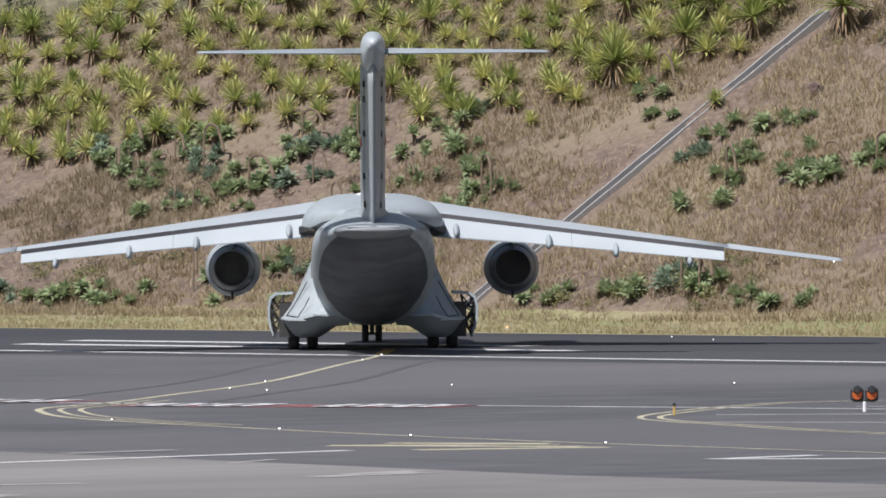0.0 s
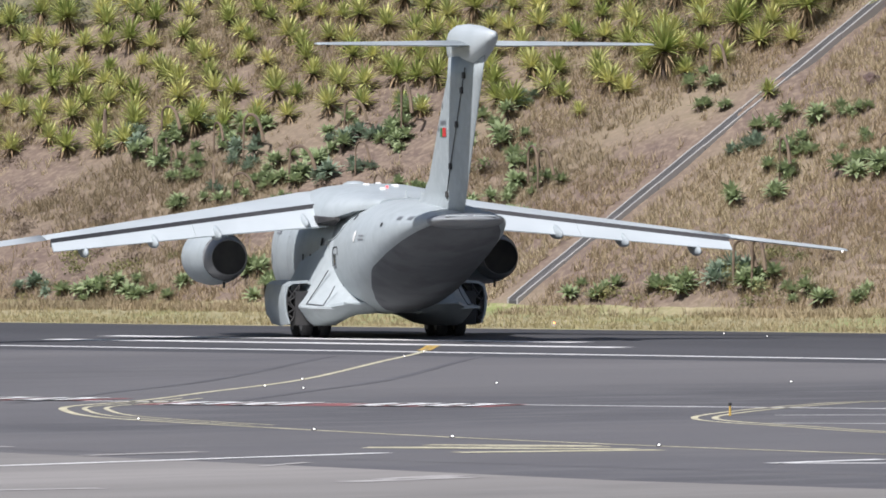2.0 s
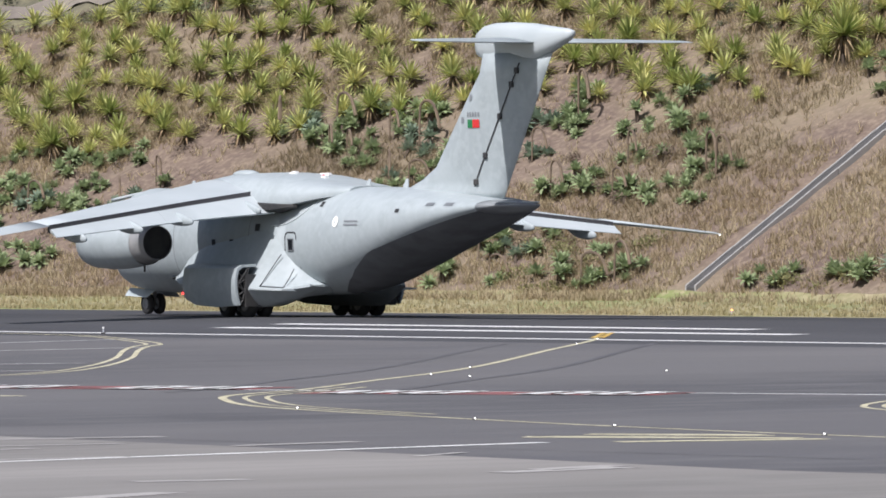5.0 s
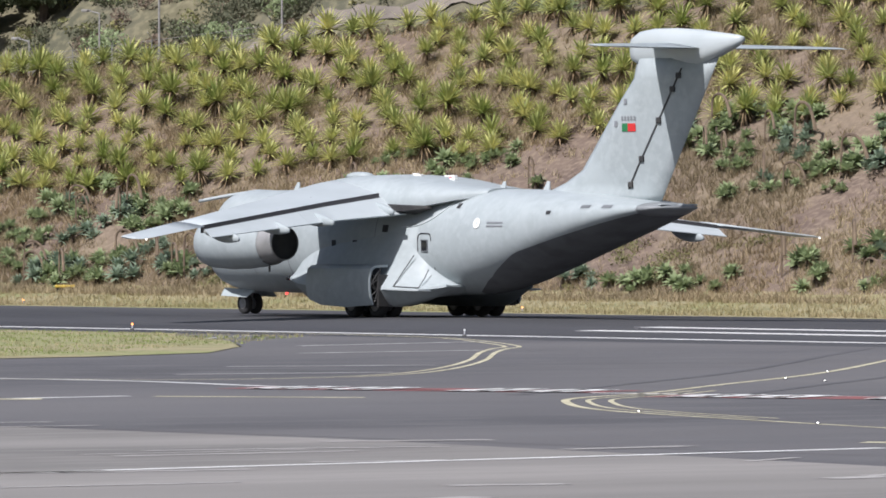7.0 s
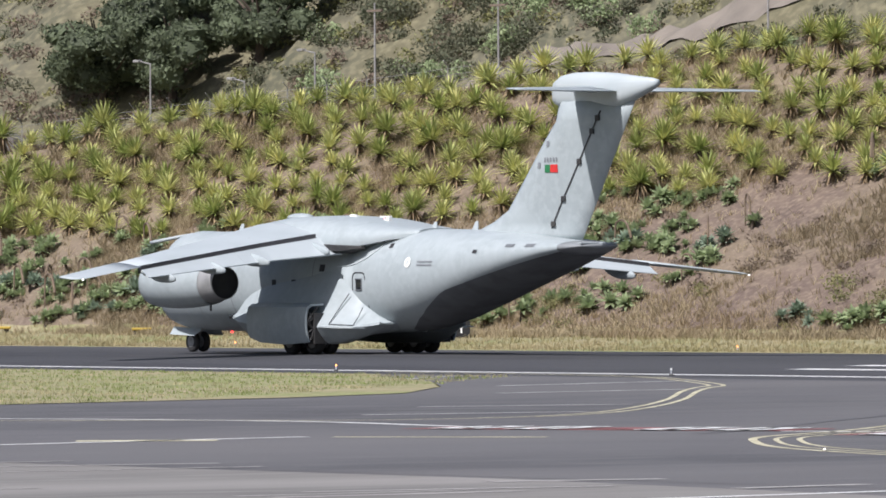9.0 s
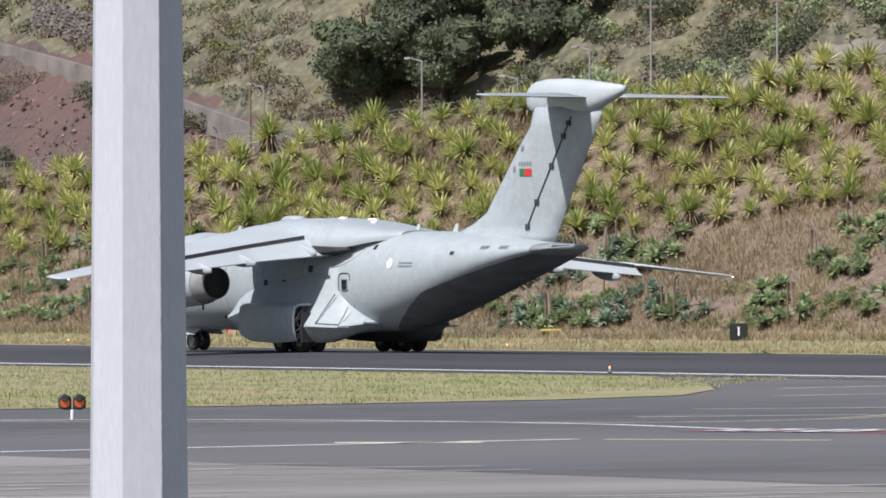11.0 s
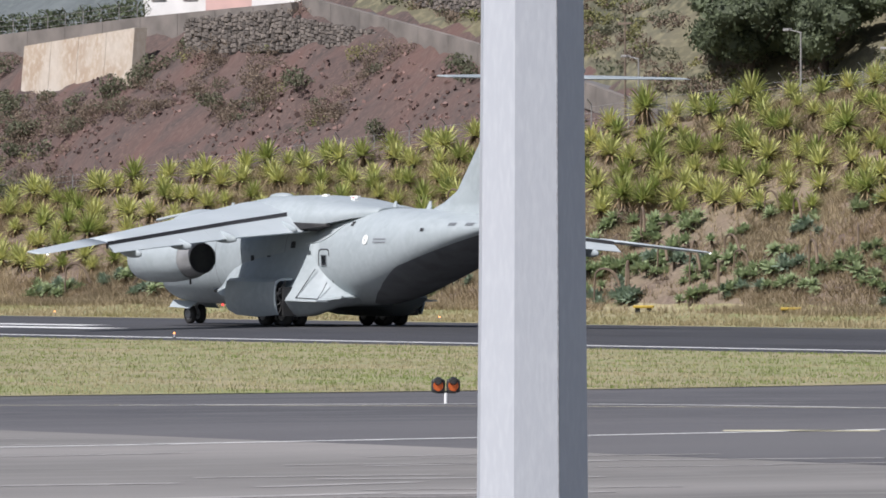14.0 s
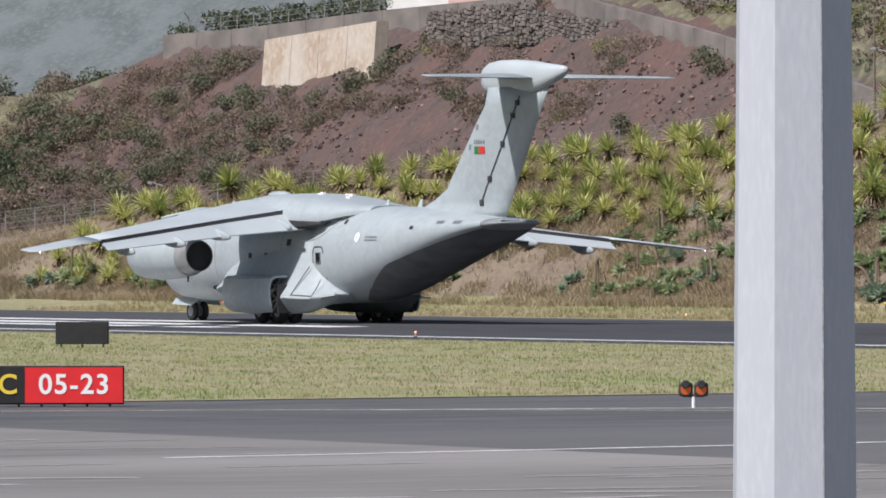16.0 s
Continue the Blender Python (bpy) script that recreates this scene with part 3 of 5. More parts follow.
# a few plants that stand out, then the planted field round them
marked = [(-272.5, 254.0, 1.45, 4), (-272.2, 258.6, 1.5, 5), (-260.4, 257.7, 1.6, 4), (-307.7, 250.3, 1.35, 3), (-280.3, 254.1, 1.3, 3), (-257.5, 259.0, 1.5, 5), (-283.6, 253.0, 1.3, 3),
          (-275.3, 251.0, 0.8, 0), (-276.5, 257.5, 1.2, 1), (-268.4, 260.0, 1.5, 5), (-263.3, 251.8, 0.9, 3), (-274.6, 260.4, 1.3, 4),
          (-258.8, 259.6, 1.5, 4), (-254.6, 258.3, 1.5, 5), (-266.9, 257.6, 1.3, 4), (-270.4, 256.4, 1.3, 4), (-256.4, 261.6, 1.5, 4), (-271.8, 262.2, 1.4, 4), (-278, 259.6, 1.2, 4)]
placed = []
for x, y, s, k in marked:
    yucca(x, y, s, k, x * 1.7, "large yellow-green sword-leaf plant with dead skirt on the bank")
    placed.append((x, y))
low_x = [-449, -418, -408, -374, -341, -328, -311, -300, -290, -276, -262]
low_z = [1.2, 2.3, 4.6, 5.2, 5.6, 6.6, 7.8, 8.8, 9.4, 9.8, 13.5]
tries = 0
field = []
while len(placed) < 860 and tries < 60000:
    tries += 1
    x = -262 - 200 * rng.random()
    c = crest(x)
    z0 = float(np.interp(x, low_x, low_z))
    if c < z0 + 0.3:
        continue
    z = z0 + (c + 0.2 - z0) * rng.random()
    y = 236 + (z - 0.6) / SLOPE
    if abs(x - gx) < 2.2 or z > 17.5:
        continue
    gap = 1.52
    if any((x - a) ** 2 + (y - b) ** 2 < gap * gap for a, b in placed):
        continue
    placed.append((x, y))
    near_edge = z > c - 0.6
    k = int(rng.integers(0, 4)) if rng.random() < 0.93 else 4
    field.append((x, y, (1.0 + 0.45 * rng.random()) * (1.1 if near_edge else 1.0) * (0.8 if k == 4 else 1), k, rng.random() * 6.28))
# the plants lowest on the bank stand singly, the rest of the field is one planting
field.sort(key=lambda q: q[1])
for q in field[:285]:
    yucca(*q, "yellow-green sword-leaf plant on the dry bank")
vs, fs, sl = [], [], []
mats_used = ["yucca", "yucca_dark", "dead_leaf", "bark"]
for x, y, s, k, turn in field[285:]:
    m4 = Matrix.LocRotScale((x, y, ground_z(x, y) - 0.05), Euler((-0.12, 0, turn)), (s, s, s))
    for me in yucca_kinds[k]:
        o = len(vs)
        vs += [m4 @ v.co for v in me.vertices]
        fs += [tuple(o + i for i in p.vertices) for p in me.polygons]
        sl += [[M[q] for q in mats_used].index(me.materials[0])] * len(me.polygons)
tagged(new("sword_leaf_planting", mesh("sword_leaf_planting", vs, fs, mats_used, False, sl)), "dense field of yellow-green sword-leaf plants on the upper bank", "plants", kind="stuff")

# fleshy green rosettes on the lower bank, in clumps
agave_kinds = []
for k in range(5):
    vs, fs = [], []
    for q in range(34):
        t = (q + rng.random()) / 34
        el = 1.3 - 1.35 * t
        az = q * 2.4 + rng.random() * 0.6
        d = (math.cos(az) * math.cos(el), math.sin(az) * math.cos(el), math.sin(el))
        leaf(vs, fs, (0, 0, 0.25), d, 0.44 * (0.8 + 0.4 * rng.random()), 0.08, 0.18, 0.15)
    agave_kinds.append(mesh("leaf_rosette", vs, fs, "agave_blue" if k == 3 else "agave"))
agave_stem = trunk_mesh("stem", 0.3, 0.07, 0.06, "bark")


def hook_mesh(name, h, reach):
    """An arching dried flower stalk."""
    pts = spline([(0, 0, -0.2), (0.02, 0, h * 0.55), (0.1 * reach, 0, h * 0.9), (0.45 * reach, 0, h), (0.8 * reach, 0, h * 0.88), (reach, 0, h * 0.62), (reach * 1.12, 0, h * 0.36)], 4)
    bm = bmesh.new()
    for i, (a, b) in enumerate(zip(pts, pts[1:])):
        add_rod(bm, a, b, 0.035 + 0.035 * (i / len(pts)), None, 6)
    me = bpy.data.meshes.new(name)
    bm.to_mesh(me)
    bm.free()
    me.materials.append(M["stalk"])
    return me


hooks = [hook_mesh("flower_stalk", 1.5, 0.8), hook_mesh("flower_stalk", 1.25, 1.0), hook_mesh("flower_stalk", 1.8, 0.7)]
made = 0
clumps = []
while made < 230:
    x = -236 - 225 * rng.random()
    z0 = float(np.interp(x, low_x, low_z))
    if x > -262:
        z0 = 9.0
    z = 1.0 + (z0 - 0.4) * rng.random() ** 1.25
    y = 236 + (z - 0.6) / SLOPE
    if abs(x - gx) < 2.5 or noise.noise(Vector((x * 0.07, y * 0.11, 21))) < -0.12 or any((x - a) ** 2 + (y - b) ** 2 < 1.5 for a, b in clumps):
        continue
    clumps.append((x, y))
    made += 1
    s = 0.95 + 0.55 * rng.random()
    e = empty("agave_clump", Matrix.LocRotScale((x, y, ground_z(x, y) - 0.05), Euler((0.0, 0, 0.6 * (rng.random() - 0.5))), (s, s, s)))
    for q in range(int(4 + 4 * rng.random())):
        ox, oy, h = (rng.random() - 0.5) * 2.0, (rng.random() - 0.5) * 1.0, -0.12 + 0.25 * rng.random()
        r = sub("leaf_rosette", agave_kinds[made % 5], e, "", Matrix.LocRotScale((ox, oy, h + 0.55 * oy), Euler((0.5 * rng.normal() * 0.5, 0.25 * rng.normal(), rng.random() * 6)), [0.8 + 0.5 * rng.random()] * 3))
        sub("stem", agave_stem, r)
    if made % 3 == 0:
        sub("flower_stalk", hooks[made % 3 if made % 2 else 1], e, "dried arching flower stalk", pose(0.2, -0.3, 0, 0, 0, -35 + 60 * rng.random()))
    tagged(e, "clump of fleshy green agave rosettes on the dry bank", "plant", "agave clumps on the bank")

# ---- above the bank: trees, shrubs, walls, lane, fence, poles ----
def leaf_cloud(name, centres, count, size, material, rng, flat=0.8):
    """Many small leaf cards gathered in uneven clumps."""
    vs, fs = [], []
    for cx, cy, cz, r in centres:
        for _ in range(int(count * r * r)):
            v = rng.normal(size=3)
            v /= np.linalg.norm(v)
            q = r * (0.72 + 0.36 * rng.random())
            p = np.array((cx, cy, cz)) + v * q * np.array((1, 1, flat))
            a = rng.normal(size=3)
            a /= np.linalg.norm(a)
            b = np.cross(a, v)
            b /= max(np.linalg.norm(b), 1e-3)
            s = size * (0.6 + 0.8 * rng.random())
            i = len(vs)
            vs += [p - a * s, p + b * s * 0.5, p + a * s, p - b * s * 0.5 + v * s * 0.4]
            fs += [(i, i + 1, i + 2), (i, i + 2, i + 3)]
    return mesh(name, vs, fs, material)


rng = np.random.default_rng(17)


def tree(x, y, h, spread, label, lobes=16):
    z = ground_z(x, y)
    e = empty("tree", pose(x, y, z))
    bm = bmesh.new()
    add_rod(bm, (0, 0, -0.6), (0.2, 0, h * 0.4), 0.32, 0.2, 8)
    for k in range(7):
        a = k * 0.9
        add_rod(bm, (0.15, 0, h * (0.2 + 0.03 * k)), (spread * 0.6 * math.cos(a), spread * 0.5 * math.sin(a), h * (0.5 + 0.05 * k)), 0.12, 0.04, 6)
    part("trunk", bm, "bark", e)
    cs = []
    for k in range(lobes):
        a, r = rng.random() * 6.283, spread * math.sqrt(rng.random())
        cz = h * (0.28 + 0.6 * rng.random())
        cs.append((r * math.cos(a), r * math.sin(a) * 0.8, cz * (1 - 0.25 * (r / spread) ** 2), spread * (0.2 + 0.16 * rng.random())))
    sub("crown", leaf_cloud("crown", cs, 230, 0.16, "tree_leaf", rng), e)
    # inner mass keeps the crown dark inside
    bm = bmesh.new()
    for cx, cy, cz, r in cs:
        bmesh.ops.create_icosphere(bm, subdivisions=2, radius=r * 0.8, matrix=Matrix.Translation((cx, cy, cz)) @ Matrix.Diagonal((1, 1, 0.8, 1)))
    for v in bm.verts:
        v.co += Vector((noise.noise(v.co * 1.3), noise.noise(v.co * 1.3 + Vector((9, 0, 0))), noise.noise(v.co * 1.3 + Vector((0, 9, 0))))) * 0.35
    part("inner_foliage", bm, "tree_leaf", e)
    return tagged(e, label, "tree", "dark trees on the upper slope")


for x, y, h, s in ((-402.5, 266.5, 5.6, 3.4), (-399, 264.5, 6.6, 4.4), (-394, 266, 6.4, 4.0), (-389.5, 269, 5.8, 3.6), (-400, 270, 7, 4), (-396, 271, 7, 4), (-386, 273, 5.6, 3.4)):
    tree(x, y, h, s, "dense dark green evergreen tree on the slope")


def shrub(x, y, s, material, label):
    e = empty("shrub", pose(x, y, ground_z(x, y) - 0.15))
    cs = [((rng.random() - 0.5) * 1.8 * s, (rng.random() - 0.5) * 1.2 * s, (0.25 + 0.5 * rng.random()) * s, s * (0.35 + 0.3 * rng.random())) for _ in range(6)]
    sub("foliage", leaf_cloud("foliage", cs, 200, 0.11, material, rng), e)
    part("branch", rod_bm((0, 0, -0.1), cs[0][:3], 0.05, 0.015, 5), "bark", e)
    return tagged(e, label, "shrub", "shrubs on the upper slope")


for k in range(120):
    x = -386 + 48 * rng.random()
    c = crest(x)
    y = 236 + (c - 0.6) / SLOPE + 10.5 + 12 * rng.random()
    if x > -370 and -2.2 < height(x, y) - 13.0 - (x + 367) * 0.215 < 1.4:
        continue
    shrub(x, y, 1.0 + 0.6 * rng.random(), "shrub_leaf" if k % 3 else "agave", "grey-green scrub bush on the upper slope")
for k in range(120):
    x = -500 + 90 * rng.random()
    c = crest(x)
    y = 236 + (c - 0.6) / SLOPE + 10.5 + 11 * rng.random()
    if noise.noise(Vector((x * 0.09, y * 0.1, 2))) < -0.2 and x > -474:
        continue
    if height(x, y) > road_z(x) - 0.5 and x > -478:
        continue
    if -468 < x and height(x, y) < road_z(x) - 2.4 and k % 7:
        continue
    shrub(x, y, 0.8 + 0.7 * rng.random(), "shrub_leaf", "dusty green bush clinging to the red cliff")


def cliff_y(x, z):
    """Where the upper slope reaches height z."""
    c = crest(x)
    return 236 + (c - 0.6) / SLOPE + 10 + (z - c) / 0.8


def track_z(x):
    """Height of the dirt track that climbs from the crest."""
    return 13.0 + (x + 367) * 0.215


def wall_run(name, xs, z_low, z_high, thick, material, label, lean=0.0):
    """A wall that follows the slope, of separate cast bays."""
    e = empty(name)
    for a, b in zip(xs, xs[1:]):
        bm = bmesh.new()
        vs = []
        for x in (a + 0.02, b - 0.02):
            y = cliff_y(x, z_low(x)) - 0.35
            for dy, z in ((0, z_low(x) - 0.6), (thick, z_low(x) - 0.6), (thick + lean, z_high(x)), (lean, z_high(x))):
                vs.append(bm.verts.new((x, y + dy, z)))
        for f in ((0, 1, 2, 3), (7, 6, 5, 4), (0, 4, 5, 1), (1, 5, 6, 2), (2, 6, 7, 3), (3, 7, 4, 0)):
            bm.faces.new([vs[k] for k in f])
        bmesh.ops.recalc_face_normals(bm, faces=bm.faces)
        part("wall_bay", bm, material, e)
    return tagged(e, label, "wall", kind="structure")


wall_run("retaining_wall", [-481.2, -478.1, -475.0, -471.9, -468.8], lambda x: 13.5 + (x + 484.5) * 0.045, lambda x: 16.2 + (x + 484.5) * 0.075, 0.9, "plaster", "stained ochre concrete retaining wall above the red cliff", 0.3)
wall_run("parapet_wall", list(np.arange(-499, -456, 4.2)), lambda x: road_z(x) - 0.9, lambda x: road_z(x) + 0.15, 0.5, "grey_wall", "weathered grey parapet along the lane")
wall_run("lane_kerb_wall", list(np.arange(-457, -404, 4.4)), lambda x: road_z(x) - 0.3, lambda x: road_z(x) + 0.55, 0.4, "grey_wall", "low grey kerb wall beside the climbing lane")


def stone_wall(name, xs0, xs1, z0, z1, label):
    """Upright rubble: many small squared stones in front of mortar."""
    e = empty(name)
    r2 = np.random.default_rng(int(abs(xs0)))
    face_y = lambda x: cliff_y(x, z0(x)) - 0.2
    bv = []
    for q in np.arange(xs0, xs1 + 0.1, 1.0):
        bv += [(q, face_y(q) + 0.12, z0(q) - 0.4), (q, face_y(q) + 0.12, z1(q))]
    sub("mortar", mesh("mortar", bv, [(2 * i, 2 * i + 2, 2 * i + 3, 2 * i + 1) for i in range(len(bv) // 2 - 1)], "mortar"), e)
    vs, fs = [], []
    x = xs0
    while x < xs1:
        w = 0.26 + 0.2 * r2.random()
        z = z0(x) - 0.3
        while z < z1(x):
            h = 0.17 + 0.16 * r2.random()
            o, y = len(vs), face_y(x) + 0.05 * r2.normal()
            for dy, k in ((0.2, 1.0), (0.03, 1.0), (-0.04, 0.72)):
                for sx, sz in ((-1, -1), (1, -1), (1, 1), (-1, 1)):
                    vs.append((x + sx * w * 0.47 * k + 0.02 * r2.normal(), y + dy, z + h / 2 + sz * h * 0.46 * k + 0.015 * r2.normal()))
            for r in (0, 4):
                fs += [(o + r + i, o + r + (i + 1) % 4, o + r + 4 + (i + 1) % 4, o + r + 4 + i) for i in range(4)]
            fs.append((o + 8, o + 9, o + 10, o + 11))
            z += h
        x += w
    tagged(sub("stonework", mesh("stonework", vs, fs, "stone"), e), "rough squared stones", kind="stuff")
    return tagged(e, label, "wall", kind="structure")


stone_wall("rubble_wall", -466, -443, lambda x: 15.9 + 0.012 * (x + 466), lambda x: road_z(x) - 0.5, "dry rubble stone wall below the lane")
stone_wall("rubble_wall", -447, -428, lambda x: road_z(x) + 1.6, lambda x: road_z(x) + 3.2, "dry rubble stone wall above the climbing lane")

# low scrub in the planted bank, and loose stones on the red cliff
for mname, many, x0, x1, up0, up1 in (("dry_bush", 150, -420, -236, 1.5, 9.0), ("olive_bush", 120, -330, -236, 0.8, 3.2), ("olive_bush", 150, -290, -238, 12.5, 20.0), ("shrub_leaf", 90, -300, -236, 13.0, 20.0)):
    cs = []
    for k in range(many):
        x, z = x0 + (x1 - x0) * rng.random(), up0 + (up1 - up0) * rng.random()
        y = 236 + (z - 0.6) / SLOPE
        if z > crest(x) or abs(x - gx) < 1.6 or noise.noise(Vector((x * 0.1, y * 0.1, 33))) < -0.1:
            continue
        s = 0.5 + 0.5 * rng.random()
        cs += [(x + (rng.random() - 0.5) * 1.6 * s, y + (rng.random() - 0.5) * s, ground_z(x, y) + 0.25 * s * rng.random(), s * (0.3 + 0.3 * rng.random())) for _ in range(5)]
    tagged(new("bank_scrub", leaf_cloud("bank_scrub", cs, 300, 0.07, mname, rng)), "low dry scrub between the plants of the bank", "shrubs", kind="stuff")
vs, fs = [], []
cube = [(-1, -1, -1), (1, -1, -1), (1, 1, -1), (-1, 1, -1), (-0.7, -0.7, 0.8), (0.6, -0.7, 0.9), (0.7, 0.6, 0.8), (-0.6, 0.7, 0.9)]
for k in range(3400):
    x = -500 + 95 * rng.random()
    y = 236 + (crest(x) - 0.6) / SLOPE + 10.5 + 11 * rng.random()
    if height(x, y) > road_z(x) - 0.3 or noise.noise(Vector((x * 0.15, y * 0.2, 5))) < -0.15:
        continue
    r, z, o = 0.05 + 0.1 * rng.random() ** 2, ground_z(x, y), len(vs)
    q = Euler((rng.random() * 6, rng.random() * 6, rng.random() * 6)).to_matrix()
    vs += [Vector((x, y, z + r * 0.3)) + q @ (Vector(c) * r * (0.7 + 0.5 * rng.random())) for c in cube]
    fs += [tuple(o + i for i in f) for f in ((0, 3, 2, 1), (4, 5, 6, 7), (0, 1, 5, 4), (1, 2, 6, 5), (2, 3, 7, 6), (3, 0, 4, 7))]
tagged(new("cliff_stones", mesh("cliff_stones", vs, fs, "cliff_stone")), "loose stones and clods on the red cliff", "stones", kind="stuff")
# dull dry scrub that covers the western cliff and thins out towards the bare red earth
for mname, many, low, high in (("dry_bush", 1150, 0.12, 0.3), ("shrub_leaf", 150, 0.14, 0.34), ("olive_bush", 90, 0.1, 0.24)):
    cs = []
    for k in range(many * 2):
        x = -545 + 115 * rng.random()
        y = 236 + (crest(x) - 0.6) / SLOPE + 5 + 20 * rng.random()
        cover = 0.95 if x < -478 else 0.6 if x < -461 else 0.22
        if height(x, y) > road_z(x) - 0.9 or noise.noise(Vector((x * 0.13, y * 0.16, 12))) * 0.9 + 0.5 > cover + 0.25 * rng.random():
            continue
        if -485.5 < x < -467.5 and height(x, y) > 12.2:
            continue
        s = 0.6 + 0.8 * rng.random()
        cs += [(x + (rng.random() - 0.5) * 1.9 * s, y + (rng.random() - 0.5) * 1.2 * s, ground_z(x, y) + 0.35 * s * rng.random(), s * (low + high * rng.random() + 0.12)) for _ in range(5)]
    tagged(new("cliff_scrub", leaf_cloud("cliff_scrub", cs, 230, 0.075, mname, rng)), "dull dry scrub covering the red cliff", "shrubs", kind="stuff")
for x, z in ((-468.2, 13.6), (-467.6, 15.2), (-467.0, 14.4), (-466.2, 16.4), (-486.0, 14.6), (-487.2, 13.6)):
    shrub(x, cliff_y(x, z) - 0.4, 1.0 + 0.4 * rng.random(), "shrub_leaf", "dusty scrub bush growing beside the retaining wall")
# scrub over the slope above the lane and the track
for mname, many in (("dry_bush", 330), ("olive_bush", 250), ("shrub_leaf", 380)):
    cs = []
    for k in range(many):
        x = -456 + 130 * rng.random()
        base = max(road_z(x) + 1.2, crest(x) + 1.0) if x < -400 else crest(x) + 0.8
        z = base + 13 * rng.random() ** 1.6
        if x > -370 and -1.3 < z - track_z(x) < 1.4:
            continue
        y = cliff_y(x, z)
        s = 0.5 + 0.7 * rng.random()
        cs += [(x + (rng.random() - 0.5) * 1.8 * s, y + (rng.random() - 0.5) * s, ground_z(x, y) + 0.3 * s * rng.random(), s * (0.3 + 0.35 * rng.random())) for _ in range(4)]
    tagged(new("slope_scrub", leaf_cloud("slope_scrub", cs, 170, 0.11, mname, rng)), "mixed dry and green scrub on the upper slope", "shrubs", kind="stuff")
# bushes that close the falling ridge
for mname, many in (("dry_bush", 110), ("shrub_leaf", 100), ("tree_leaf", 60)):
    cs = []
    for k in range(many):
        if k % 3:
            x, y = -575 + 74 * rng.random(), 246 + 30 * rng.random()
        else:
            x = -520 + 26 * rng.random()
            y = 236 + (crest(x) - 0.6) / SLOPE + 8 + 14 * rng.random()
        z, s = ground_z(x, y), 1.0 + 0.8 * rng.random()
        cs += [(x + (rng.random() - 0.5) * 1.8 * s, y + (rng.random() - 0.5) * 1.2 * s, z + (0.1 + 0.5 * rng.random()) * s, s * (0.35 + 0.3 * rng.random())) for _ in range(5)]
    tagged(new("ridge_scrub", leaf_cloud("ridge_scrub", cs, 170, 0.13, mname, rng)), "dense green scrub along the falling ridge", "shrubs", kind="stuff")
# pale dirt track that climbs above the bank
qv, qf = [], []
for x in np.arange(-367, -318, 0.8):
    y = cliff_y(x, track_z(x))
    qv += [(x, y + d, ground_z(x, y + d) + 0.16) for d in (-0.2, 0.4, 1.0, 1.5)]
for i in range(len(qv) // 4 - 1):
    qf += [(4 * i + k, 4 * i + 4 + k, 4 * i + 5 + k, 4 * i + 1 + k) for k in range(3)]
setting("dirt_track", mesh("dirt_track", qv, qf, "track"), "pale dirt track climbing above the bank", "track")

# lane surface
lv, lf = [], []
for i, x in enumerate(np.arange(-457, -402, 2.5)):
    z = road_z(x)
    y = cliff_y(x, z)
    lv += [(x, y - 0.2, z + 0.35), (x, y + 2.6, z + 0.5)]
for i in range(len(lv) // 2 - 1):
    lf.append((2 * i, 2 * i + 2, 2 * i + 3, 2 * i + 1))
setting("lane", mesh("lane", lv, lf, "asphalt"), "narrow grey lane climbing across the hillside", "road")


def house(x, y, z, w, d, h, wall, label):
    e = empty("house", pose(x, y, z, 0, 0, 30))
    part("wall", box_bm(-w / 2, w / 2, -d / 2, d / 2, -1.5, h, bevel=0.03), wall, e)
    bm = bmesh.new()
    vs = [bm.verts.new(p) for p in ((-w / 2 - .4, -d / 2 - .4, h), (w / 2 + .4, -d / 2 - .4, h), (w / 2 + .4, d / 2 + .4, h), (-w / 2 - .4, d / 2 + .4, h), (-w / 2 + 1, 0, h + 1.4), (w / 2 - 1, 0, h + 1.4))]
    for f in ((0, 1, 5, 4), (1, 2, 5), (2, 3, 4, 5), (3, 0, 4), (3, 2, 1, 0)):
        bm.faces.new([vs[k] for k in f])
    part("roof", bm, "roof_tile", e)
    for k in range(3):
        wx = -w / 2 + w * (k + 0.5) / 3
        win = part("window", box_bm(wx - 0.45, wx + 0.45, -d / 2 - 0.05, -d / 2 + 0.02, 1.0, 2.1), "glass", e)
        part("window_sill", box_bm(wx - 0.55, wx + 0.55, -d / 2 - 0.14, -d / 2 + 0.01, 0.9, 0.99), "white_wall", win)
    return tagged(e, label, "house", "houses above the cliff")


house(-479, 276, 18.6, 7, 5, 3.2, "white_wall", "white house with a terracotta roof above the cliff")
house(-471, 275.5, 18.9, 6, 5, 3.0, "pink_wall", "pink house with terracotta roof above the cliff")
house(-463.5, 275, 18.9, 7, 5, 3.0, "white_wall", "white garage house above the cliff")

# hedge on the plateau edge, and iron fence
hedge = empty("garden_hedge")
for k in range(9):
    x = -500 + k * 2.6
    cs = [((rng.random() - 0.5) * 1.8, (rng.random() - 0.5), 0.5 + 0.5 * rng.random(), 0.8) for _ in range(4)]
    sub("hedge_bush", leaf_cloud("hedge_bush", cs, 160, 0.13, "tree_leaf", rng), hedge, "", pose(x, cliff_y(x, road_z(x)) + 1.6, road_z(x) + 0.2))
tagged(hedge, "dark clipped hedge behind the parapet", "hedge")


